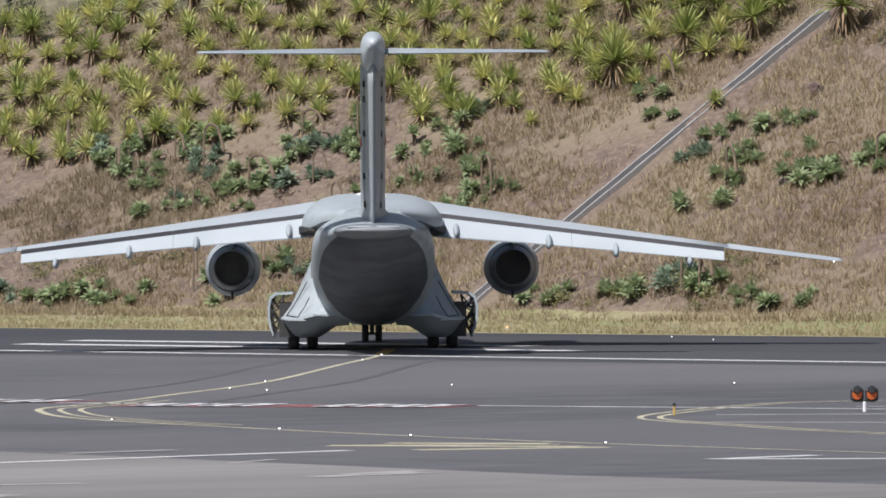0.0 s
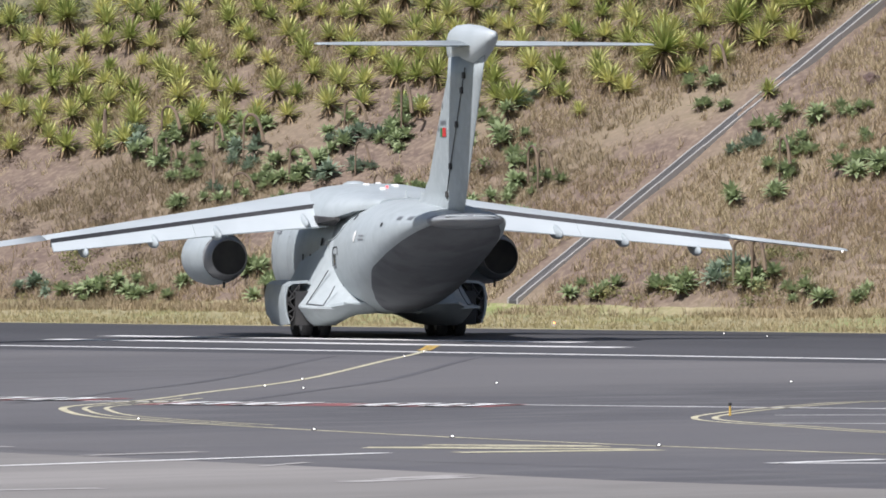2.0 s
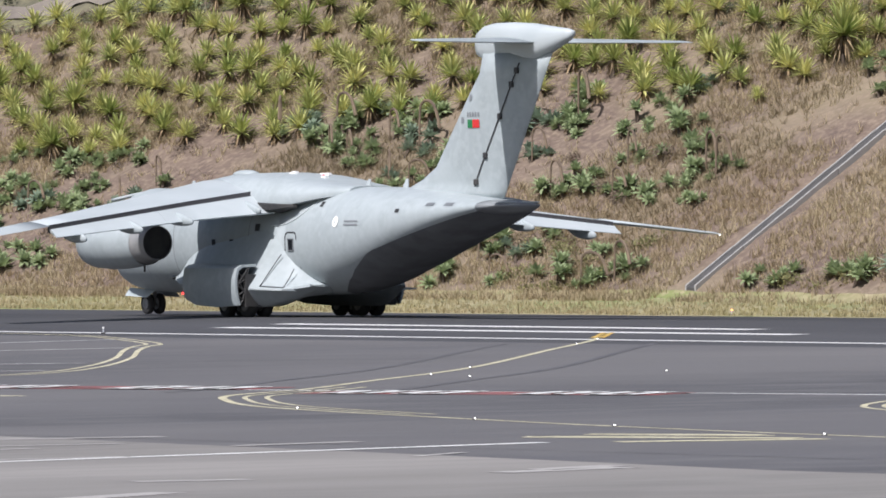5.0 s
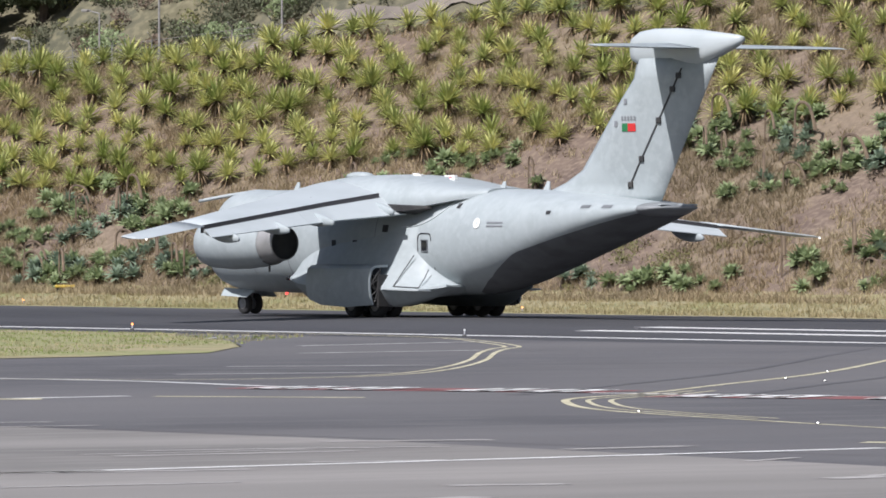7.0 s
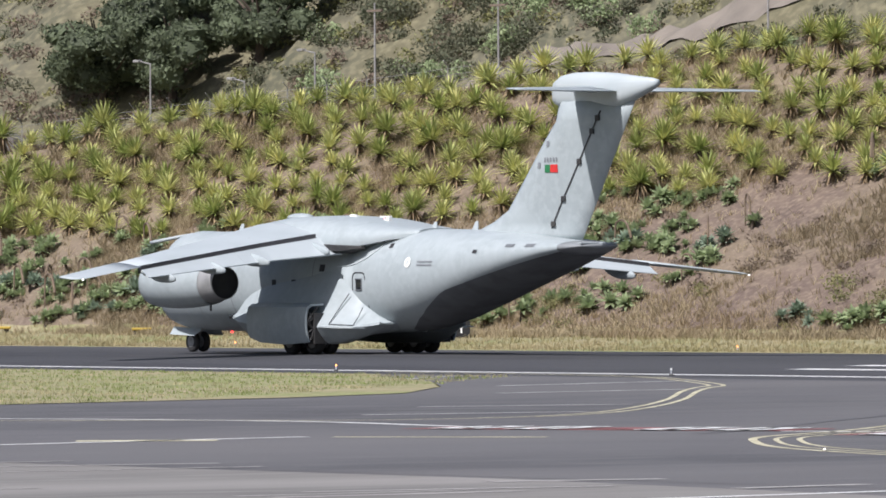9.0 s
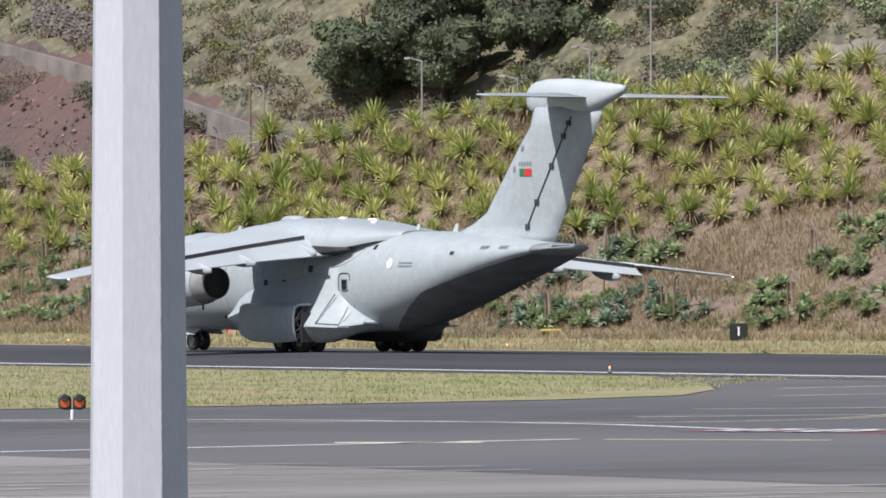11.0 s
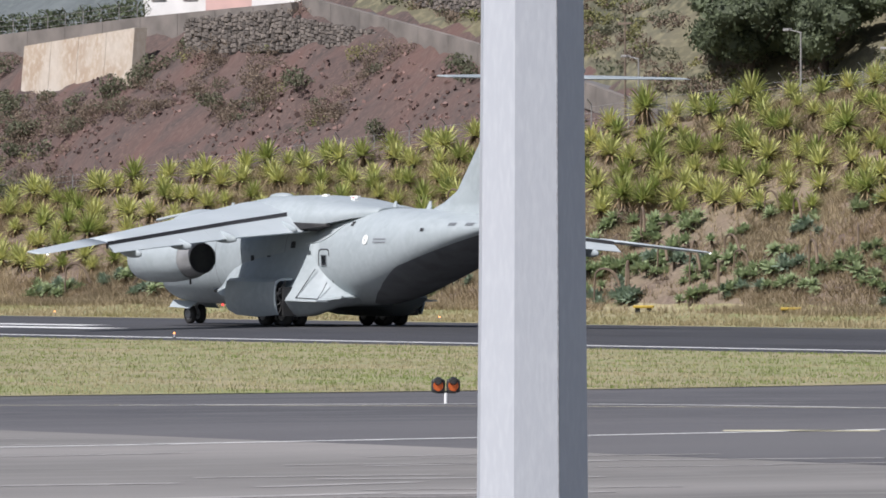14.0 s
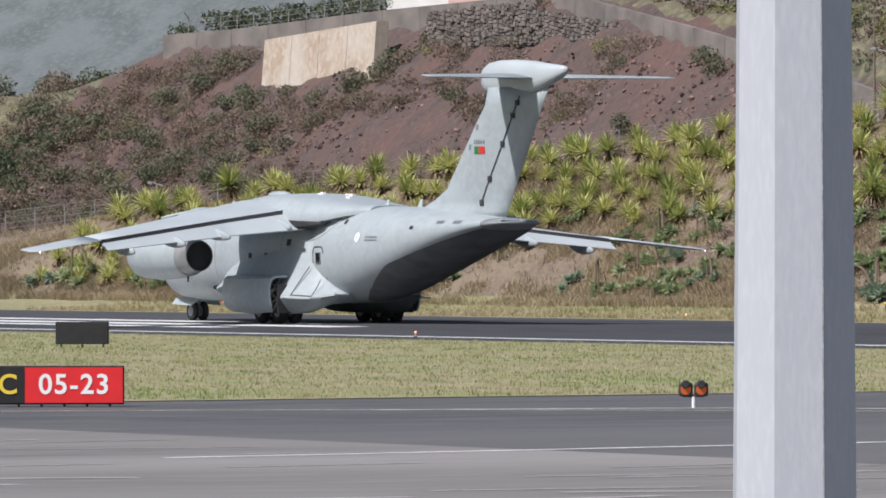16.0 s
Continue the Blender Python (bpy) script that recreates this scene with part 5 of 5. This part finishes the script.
    # black box painted as the well's shade, and hanging outer door with its lattice stays
    part("wheel_well", box_bm(-1.56, 1.6, side * 3.2 - 0.38, side * 3.2 + 0.38, 0.46, 1.78), "soot_shade", sponson, "black box painting the shade inside the wheel well")
    rr = []
    for x, k, low in ((-1.5, 1, 0.0), (0.4, 1, -0.1), (2.2, 0.97, -0.02), (3.1, 0.88, 0.2)):
        outer = [(3.05, 2.2), (3.72, 2.16), (3.95, 2.02), (4.04, 1.6), (4.03, 1.2), (3.96, 0.85), (3.84, 0.52 + low), (3.78, 0.52 + low), (3.88, 0.85), (3.94, 1.2), (3.95, 1.6), (3.87, 1.94), (3.68, 2.07), (3.05, 2.1)]
        rr.append([(x, side * (3.05 + (a - 3.05) * k), b) for a, b in outer])
    bm = loft(rr)
    for e in bm.edges:
        e.smooth = e.calc_face_angle(0.0) < 0.7
    door = part("gear_door", bm, "skin", plane, "lowered main gear door", True)
    for x in (-1.47, 0.3, 2.0):
        bm = bmesh.new()
        for a, b in (((3.9, 1.9), (3.6, 1.55)), ((3.6, 1.55), (3.93, 1.35)), ((3.93, 1.35), (3.62, 1.1)), ((3.62, 1.1), (3.9, 0.9)), ((3.9, 0.9), (3.66, 0.74)), ((3.66, 0.74), (3.8, 0.56)), ((3.9, 1.9), (3.92, 0.95)), ((3.4, 2.06), (3.66, 0.74)), ((3.4, 2.06), (3.93, 1.35)), ((3.62, 1.1), (3.93, 1.6))):
            add_rod(bm, (x, side * a[0], a[1]), (x, side * b[0], b[1]), 0.028, n=5)
        part("door_stay", bm, "soot_shade", door, "dark lattice stay")
    # main wheels in tandem pairs
    for x in (-0.85, 0.85):
        part("gear_leg", rod_bm((x, side * 2.68, 0.55), (x * 0.7, side * 2.6, 1.5), 0.12, 0.14, 8), "strut", plane, "main gear leg")
    part("gear_beam", rod_bm((-0.9, side * 2.68, 0.6), (0.9, side * 2.68, 0.6), 0.11, n=8), "strut", plane)


def wheel_mesh(name, prof, n=28):
    return loft([[(r * math.cos(a), y, r * math.sin(a)) for a in np.linspace(0, 2 * math.pi, n, endpoint=False)] for y, r in prof])


def to_mesh(name, bm, material):
    me = bpy.data.meshes.new(name)
    bm.to_mesh(me)
    bm.free()
    me.materials.append(M[material])
    me.polygons.foreach_set("use_smooth", [True] * len(me.polygons))
    return me


WR, NR = 0.56, 0.45
tyre_big = to_mesh("tyre", wheel_mesh("tyre", ((-0.2, 0.3), (-0.21, 0.44), (-0.15, 0.54), (0, WR), (0.15, 0.54), (0.21, 0.44), (0.2, 0.3))), "tyre")
rim_big = to_mesh("rim", wheel_mesh("rim", ((-0.205, 0.1), (-0.215, 0.26), (-0.2, 0.31), (0.2, 0.31), (0.215, 0.26), (0.205, 0.1))), "rim")
wheels = []


def wheel(x, y, r):
    e = empty("wheel", pose(x, y, r))
    e.parent = plane
    s = r / WR
    for nm, me in (("tyre", tyre_big), ("rim", rim_big)):
        sub(nm, me, e, "", Matrix.Diagonal((s, s * (0.8 if r < WR else 1), s, 1)))
    wheels.append((e, Vector((x, y, r)), r))


for side in (1, -1):
    for x in (-0.85, 0.85):
        for dy in (-0.36, 0.36):
            wheel(x, side * 2.68 + dy, WR)
for dy in (-0.27, 0.27):
    wheel(12.65, dy, NR)
bm = rod_bm((12.65, 0, 0.4), (12.4, 0, 1.7), 0.09, 0.11, 8)
add_rod(bm, (12.65, -0.27, 0.4), (12.65, 0.27, 0.4), 0.06, n=8)
add_rod(bm, (12.5, 0, 0.9), (11.6, 0, 1.4), 0.05, n=6)
part("nose_gear_leg", bm, "strut", plane, "nose gear leg")
for side in (1, -1):
    part("nose_gear_door", loft([[(13.9, side * 0.42, 1.12), (13.9, side * 0.45, 1.12), (11.6, side * 0.45, 1.05), (11.6, side * 0.42, 1.05)], [(13.7, side * 0.78, 0.78), (13.7, side * 0.81, 0.78), (11.8, side * 0.81, 0.72), (11.8, side * 0.78, 0.72)]]), "skin", plane, "open nose gear door")
part("belly_lamp", box_bm(9.36, 9.46, 0.34, 0.42, 0.86, 0.94, bevel=0.02), "lamp_red", plane, "red belly lamp")

# fin with rudder
def fin_ring(z, le, te, w):
    pts = []
    c = le - te
    for t in np.linspace(0, 1, 9):
        h = w * (2.97 * math.sqrt(t) - 1.26 * t - 3.52 * t * t + 2.84 * t ** 3 - 1.0 * t ** 4) * 1.05
        pts.append((le - c * t, h, z))
    return pts + [(a, -b, c2) for a, b, c2 in pts[-1:0:-1]]


def fin_le(z):
    return float(np.interp(z, [4.7, 5.2, 5.5, 6.1, 7.0, 9.4, 9.8, 10.1, 10.6], [-7.6, -8.3, -9.5, -10.8, -11.6, -13.75, -14.2, -14.4, -14.45]))


def fin_te(z):
    return float(np.interp(z, [4.7, 10.6], [-15.95, -19.75]))


fin = part("fin", loft([fin_ring(z, fin_le(z), fin_te(z) if z > 4.95 else -15.95, 0.44 if z > 5.3 else 0.6) for z in (4.75, 5.1, 5.35, 5.6, 6.1, 7, 8, 9, 9.8, 10.6)]), "skin", plane, "tall swept tail fin", True)


def fin_half(x, z):
    t = min(1, max(0, (fin_le(z) - x) / (fin_le(z) - fin_te(z))))
    return 0.44 * 1.05 * (2.97 * math.sqrt(t) - 1.26 * t - 3.52 * t * t + 2.84 * t ** 3 - 1.0 * t ** 4)


def fin_patch(pts, name, material, side, lift=0.02, label=""):
    bm = bmesh.new()
    bm.faces.new([bm.verts.new((x, side * (fin_half(x, z) + lift), z)) for x, z in pts])
    return part(name, bm, material, fin, label)


for side in (1, -1):
    hinge = lambda z: -14.15 - (z - 5.2) * 0.72
    for z0, z1 in zip(np.linspace(5.25, 10.2, 12), np.linspace(5.25, 10.2, 12)[1:]):
        fin_patch([(hinge(z0) + 0.04, z0), (hinge(z0) - 0.06, z0), (hinge(z1) - 0.06, z1), (hinge(z1) + 0.04, z1)], "rudder_gap", "seam", side, 0.018)
    for z in (5.5, 6.55, 8.1, 9.35, 9.9):
        bm = box_bm(hinge(z) - 0.16, hinge(z) + 0.12, side * fin_half(hinge(z), z) - 0.03, side * fin_half(hinge(z), z) + 0.07, z - 0.12, z + 0.12, bevel=0.03)
        part("rudder_hinge", bm, "soot_shade", fin)
    fin_patch([(-14.05, 7.66), (-14.42, 7.66), (-14.42, 7.99), (-14.05, 7.99)], "flag_green", "flag_green", side, 0.025, "green half of a painted flag") if side > 0 else fin_patch([(-14.05, 7.66), (-14.42, 7.66), (-14.42, 7.99), (-14.05, 7.99)], "flag_green", "flag_green", side, 0.025, "green half of a painted flag")
    fin_patch([(-14.42, 7.66), (-14.9, 7.66), (-14.9, 7.99), (-14.42, 7.99)], "flag_red", "flag_red", side, 0.025, "red half of a painted flag")
    for k in range(5):
        x = -14.0 - 0.2 * k
        fin_patch([(x, 8.11), (x - 0.11, 8.11), (x - 0.11, 8.29), (x, 8.29)], "serial_bar", "letter_grey", side, 0.025)
    for x, z in ((-14.1, 8.75), (-13.5, 7.85)):
        fin_patch([(x, z), (x - 0.22, z), (x - 0.22, z + 0.24), (x, z + 0.24)], "fin_hatch", "letter_grey", side, 0.022)
# bullet fairing and tailplane
rr = []
for x, zb, zt, hw in ((-14.15, 10.75, 11.2, 0.12), (-14.3, 10.5, 11.5, 0.28), (-14.8, 10.35, 11.72, 0.4), (-15.6, 10.3, 11.82, 0.46), (-17, 10.3, 11.82, 0.46), (-18.6, 10.3, 11.74, 0.44), (-19.7, 10.6, 11.62, 0.36), (-20.9, 11.0, 11.5, 0.24), (-21.3, 11.2, 11.42, 0.1)):
    rr.append([(x, hw * math.copysign(abs(math.cos(a)) ** 0.8, math.cos(a)), (zb + zt) / 2 + (zt - zb) / 2 * math.copysign(abs(math.sin(a)) ** 0.8, math.sin(a))) for a in np.linspace(0, 2 * math.pi, 20, endpoint=False)])
part("bullet_fairing", loft(rr), "skin_light", plane, "rounded fairing on top of the fin", True)
for side in (1, -1):
    sec = []
    for y in (0.3, 2, 4, 5.6, 6.2, 6.35):
        k = 1 if y < 5.9 else (0.9 if y < 6.3 else 0.6)
        le = float(np.interp(y, [0, 6.35], [-15.8, -19.2]))
        te = float(np.interp(y, [0, 6.35], [-18.9, -20.4]))
        m = (le + te) / 2
        sec.append([(m + (x - m) * k, side * y, zz) for x, zz in airfoil(le, te, 10.98, 0.085 * k)])
    tp = part("tailplane", loft(sec), "skin", plane, "swept tailplane", True)
    bm = bmesh.new()
    for y0, y1 in ((0.6, 6.0),):
        a = (float(np.interp(y0, [0, 6.35], [-18.0, -20.0])), float(np.interp(y1, [0, 6.35], [-18.0, -20.0])))
        bm.faces.new([bm.verts.new(p) for p in ((a[0] + .04, side * y0, 11.165), (a[0] - .04, side * y0, 11.165), (a[1] - .03, side * y1, 11.10), (a[1] + .03, side * y1, 11.10))])
    part("elevator_gap", bm, "seam", tp)

# ---- mast, signs, lights ----
MAST = (-60.15, 37.72)
mast = empty("light_mast", pose(MAST[0], MAST[1], 0))
facets = [radians(-5.3 + 45 * k) for k in range(8)]
part("shaft", loft([[((0.508 - 0.0092 * z) * math.cos(a), (0.508 - 0.0092 * z) * math.sin(a), z) for a in facets] for z in (-0.1, 4, 12, 22)]), "galv", mast, "tapered polygonal galvanised shaft")
rw = np.random.default_rng(4)
rr = []
for z in np.arange(0, 9, 0.025):
    r, w = 0.508 - 0.0092 * z, 0.005 + 0.006 * rw.random()
    rr.append([(r * math.cos(facets[0]) + w * math.cos(q), r * math.sin(facets[0]) + w * math.sin(q), z) for q in np.linspace(0, 6.283, 5, endpoint=False)])
part("weld_seam", loft(rr), "weld", mast, "ragged grey weld seam along one edge")
part("base_plate", box_bm(-0.7, 0.7, -0.7, 0.7, 0.0, 0.05), "galv", mast)
part("lamp_ring", rod_bm((0, 0, 21.6), (0, 0, 22.2), 1.1, 1.1, 16), "galv", mast)
tagged(mast, "tall faceted galvanised steel floodlight mast on the apron", "light mast")


def text_mesh(body, size, material, parent, name, m):
    cu = bpy.data.curves.new(name, "FONT")
    cu.body, cu.size, cu.extrude, cu.offset = body, size, 0.006, 0.012
    cu.space_character = 1.12
    cu.align_x = cu.align_y = "CENTER"
    tmp = new(name, cu)
    me = bpy.data.meshes.new_from_object(tmp.evaluated_get(bpy.context.evaluated_depsgraph_get()))
    bpy.data.objects.remove(tmp)
    me.materials.clear()
    me.materials.append(M[material])
    return sub(name, me, parent, "", m)


# illuminated holding sign
a, b = Vector((-194.95, 98.95)), Vector((-193.17, 102.04))
ang = math.degrees(math.atan2(b.y - a.y, b.x - a.x))
W, Hs = 3.35, 0.95
sign = empty("holding_sign", pose(b.x - math.cos(radians(ang)) * W / 2, b.y - math.sin(radians(ang)) * W / 2, -0.1, 0, 0, ang))
part("case", box_bm(-W / 2, W / 2, -0.02, 0.26, 0.16, 0.16 + Hs, bevel=0.03), "sign_black", sign, "black sign case")
part("red_panel", box_bm(-W / 2 + 0.92, W / 2 - 0.03, -0.035, -0.019, 0.2, 0.12 + Hs), "sign_red", sign, "red sign panel")
part("black_panel", box_bm(-W / 2 + 0.03, -W / 2 + 0.91, -0.033, -0.019, 0.2, 0.12 + Hs), "sign_black", sign)
up = Matrix.Rotation(radians(90), 4, "X")
text_mesh("05-23", 0.68, "sign_white", sign, "sign_text", Matrix.Translation((0.45, -0.045, 0.16 + Hs / 2)) @ up)
text_mesh("C", 0.68, "sign_yellow", sign, "sign_text", Matrix.Translation((-W / 2 + 0.5, -0.045, 0.16 + Hs / 2)) @ up)
for k in range(6):
    x = -W / 2 + 0.2 + k * 0.56
    part("leg", rod_bm((x, 0.12, 0), (x, 0.12, 0.18), 0.035, n=6), "black_metal", sign)
tagged(sign, "red and black runway holding sign reading C 05-23", "sign")

back = empty("taxi_sign", pose(-292.2, 152.4, 0, 0, 0, 52))
part("case", box_bm(-1.0, 1.0, -0.12, 0.12, 0.14, 0.98, bevel=0.03), "sign_black", back, "black sign case seen from behind")
for k in (-0.8, 0, 0.8):
    part("leg", rod_bm((k, 0, 0), (k, 0, 0.16), 0.04, n=6), "black_metal", back)
tagged(back, "black case of a taxiway sign on the grass", "sign")


def wigwag(x, y, rz):
    e = empty("guard_light", pose(x, y, 0, 0, 0, rz) @ Matrix.Scale(0.86, 4))
    part("post", rod_bm((0, 0, 0), (0, 0, 0.32), 0.05, n=8), "sign_white", e, "white breakable post")
    part("bracket", box_bm(-0.3, 0.3, -0.03, 0.05, 0.3, 0.36), "black_metal", e)
    for s in (-1, 1):
        h = part("lamp_housing", box_bm(s * 0.22 - 0.2, s * 0.22 + 0.2, -0.06, 0.16, 0.32, 0.72, bevel=0.07), "black_metal", e, "black lamp housing")
        part("lens", rod_bm((s * 0.22, -0.09, 0.52), (s * 0.22, -0.05, 0.52), 0.15, 0.15, 20), "orange_lens", h, "orange lens")
        part("visor", rod_bm((s * 0.22, -0.2, 0.66), (s * 0.22, -0.06, 0.66), 0.09, 0.13, 12), "black_metal", h)
    return tagged(e, "pair of orange runway guard lights on a white post", "guard light", "runway guard lights")


wigwag(-184.3, 113.0, 60)
wigwag(-124.8, 125.9, 48)

post = empty("marker_post", pose(-125.9, 120.2, 0) @ Matrix.Scale(0.75, 4))
part("stem", rod_bm((0, 0, 0), (0, 0, 0.32), 0.04, 0.035, 8), "deep_yellow", post)
part("cap", rod_bm((0, 0, 0.32), (0, 0, 0.42), 0.06, 0.05, 8), "black_metal", post)
tagged(post, "short yellow and black marker post on the taxiway", "marker")


def edge_light(x, y, z, lit):
    e = empty("edge_light", pose(x, y, z))
    part("base", rod_bm((0, 0, 0), (0, 0, 0.05), 0.1, 0.08, 10), "black_metal", e)
    part("stem", rod_bm((0, 0, 0.08), (0, 0, 0.2), 0.03, n=8), "galv", e)
    part("lens", rod_bm((0, 0, 0.2), (0, 0, 0.27), 0.04, 0.03, 10), lit, e, "lit lamp globe")
    return tagged(e, "small raised runway edge light", "edge light", "runway edge lights")


for x, y, z, lit in ((-253.2, 178.6, 0, "lamp_glow"), (-232, 178.6, 0, "sign_white"), (-283, 178.6, 0, "lamp_glow"), (-313, 178.6, 0, "lamp_glow"), (-343, 178.6, 0, "lamp_glow"), (-290, 226.5, 0.02, "lamp_glow"), (-330, 226.5, 0.02, "lamp_glow"), (-370, 226.5, 0.02, "lamp_glow"), (-250, 226.5, 0.02, "lamp_glow"), (-410, 226.5, 0.02, "lamp_glow")):
    edge_light(x, y, z, lit)


def stud(x, y):
    e = empty("taxiway_light", pose(x, y, crown(y)))
    part("rim", rod_bm((0, 0, 0), (0, 0, 0.02), 0.07, 0.055, 10), "black_metal", e)
    part("lens", rod_bm((0, 0, 0.02), (0, 0, 0.045), 0.025, 0.02, 8), "lamp_white", e)
    return tagged(e, "low flush light set in the asphalt", "ground light", "taxiway lights")


for x, y in ((-168.9, 143.2), (-161.5, 135.5), (-158.4, 134.3), (-206, 180.5), (-198, 172.6), (-122.2, 103.8), (-115.2, 101.8), (-106.6, 100.0), (-160, 143), (-155, 150), (-226, 214), (-214, 205), (-133, 107.5), (-146.5, 150.5)):
    stud(x, y)


def yellow_cover(x, y):
    z = ground_z(x, y)
    e = empty("cable_cover", pose(x, y, z, 0, 0, 55))
    for s in (-0.3, 0.3):
        part("leg", box_bm(s - 0.12, s + 0.12, -0.2, 0.2, -0.3, 0.22), "black_metal", e)
    part("lid", box_bm(-0.52, 0.52, -0.3, 0.3, 0.22, 0.36, bevel=0.04), "yellow_box", e, "yellow lid")
    return tagged(e, "low box with yellow lid on black feet", "equipment box", "yellow boxes along the verge")


for x, y in ((-363.6, 234.6), (-350.6, 234.8), (-338.6, 235.0), (-376, 234.6)):
    yellow_cover(x, y)
db = empty("distance_board", pose(-321.0, 233.6, height(-321, 233.6), 0, 0, 52))
part("board", box_bm(-0.42, 0.42, -0.1, 0.1, 0.05, 0.85, bevel=0.02), "sign_black", db, "black board")
text_mesh("1", 0.6, "sign_white", db, "sign_text", Matrix.Translation((0.0, -0.11, 0.45)) @ up)
for s in (-0.3, 0.3):
    part("leg", rod_bm((s, 0, -0.2), (s, 0, 0.1), 0.04, n=6), "black_metal", db)
tagged(db, "black runway distance board with a white 1", "sign")

rock = bmesh.new()
bmesh.ops.create_icosphere(rock, subdivisions=3, radius=0.42)
for v in rock.verts:
    v.co *= 0.75 + 0.5 * noise.noise(v.co * 3.1)
part("stone_mass", rock, "red_soil", tagged(empty("dark_rock", pose(-257.8, 253.2, ground_z(-257.8, 253.2) + 0.2)), "dark rock lying on the dry bank", "rock"))


# ---- what moves ----
# seconds, place on the runway, heading in degrees
TAXI = [
    (0, -215.70, 188.57, 138.96),
    (1.5, -226.07, 196.82, 147.11),
    (2.5, -231.24, 198.75, 154.32),
    (3.5, -239.06, 201.91, 161.09),
    (6, -260.87, 205.82, 176.31),
    (7, -267.42, 203.74, 179.33),
    (8, -276.43, 203.26, 179.74),
    (9, -287.20, 203.84, 179.90),
    (11.5, -315.69, 204.98, 179.85),
    (12.5, -323.71, 202.93, 180.05),
    (13.5, -332.68, 201.48, 179.97),
    (14.5, -343.42, 200.96, 180.13),
    (15.5, -350.95, 198.66, 180.20),
    (16, -353.71, 197.23, 180.38),
]


def motions():
    walk(plane, [(t, pose(x, y, crown(y), 0, 0, h)) for t, x, y, h in TAXI])
    # wheels roll with the way gone
    ts = np.arange(0, 16.001, 2 / 30)
    px = np.interp(ts, [q[0] for q in TAXI], [q[1] for q in TAXI])
    py = np.interp(ts, [q[0] for q in TAXI], [q[2] for q in TAXI])
    gone = np.concatenate([[0], np.cumsum(np.hypot(np.diff(px), np.diff(py)))])
    for e, c, r in wheels:
        walk(e, [(float(t), Matrix.Translation(c) @ Matrix.Rotation(float(g) / r, 4, "Y")) for t, g in zip(ts, gone)])


motions()
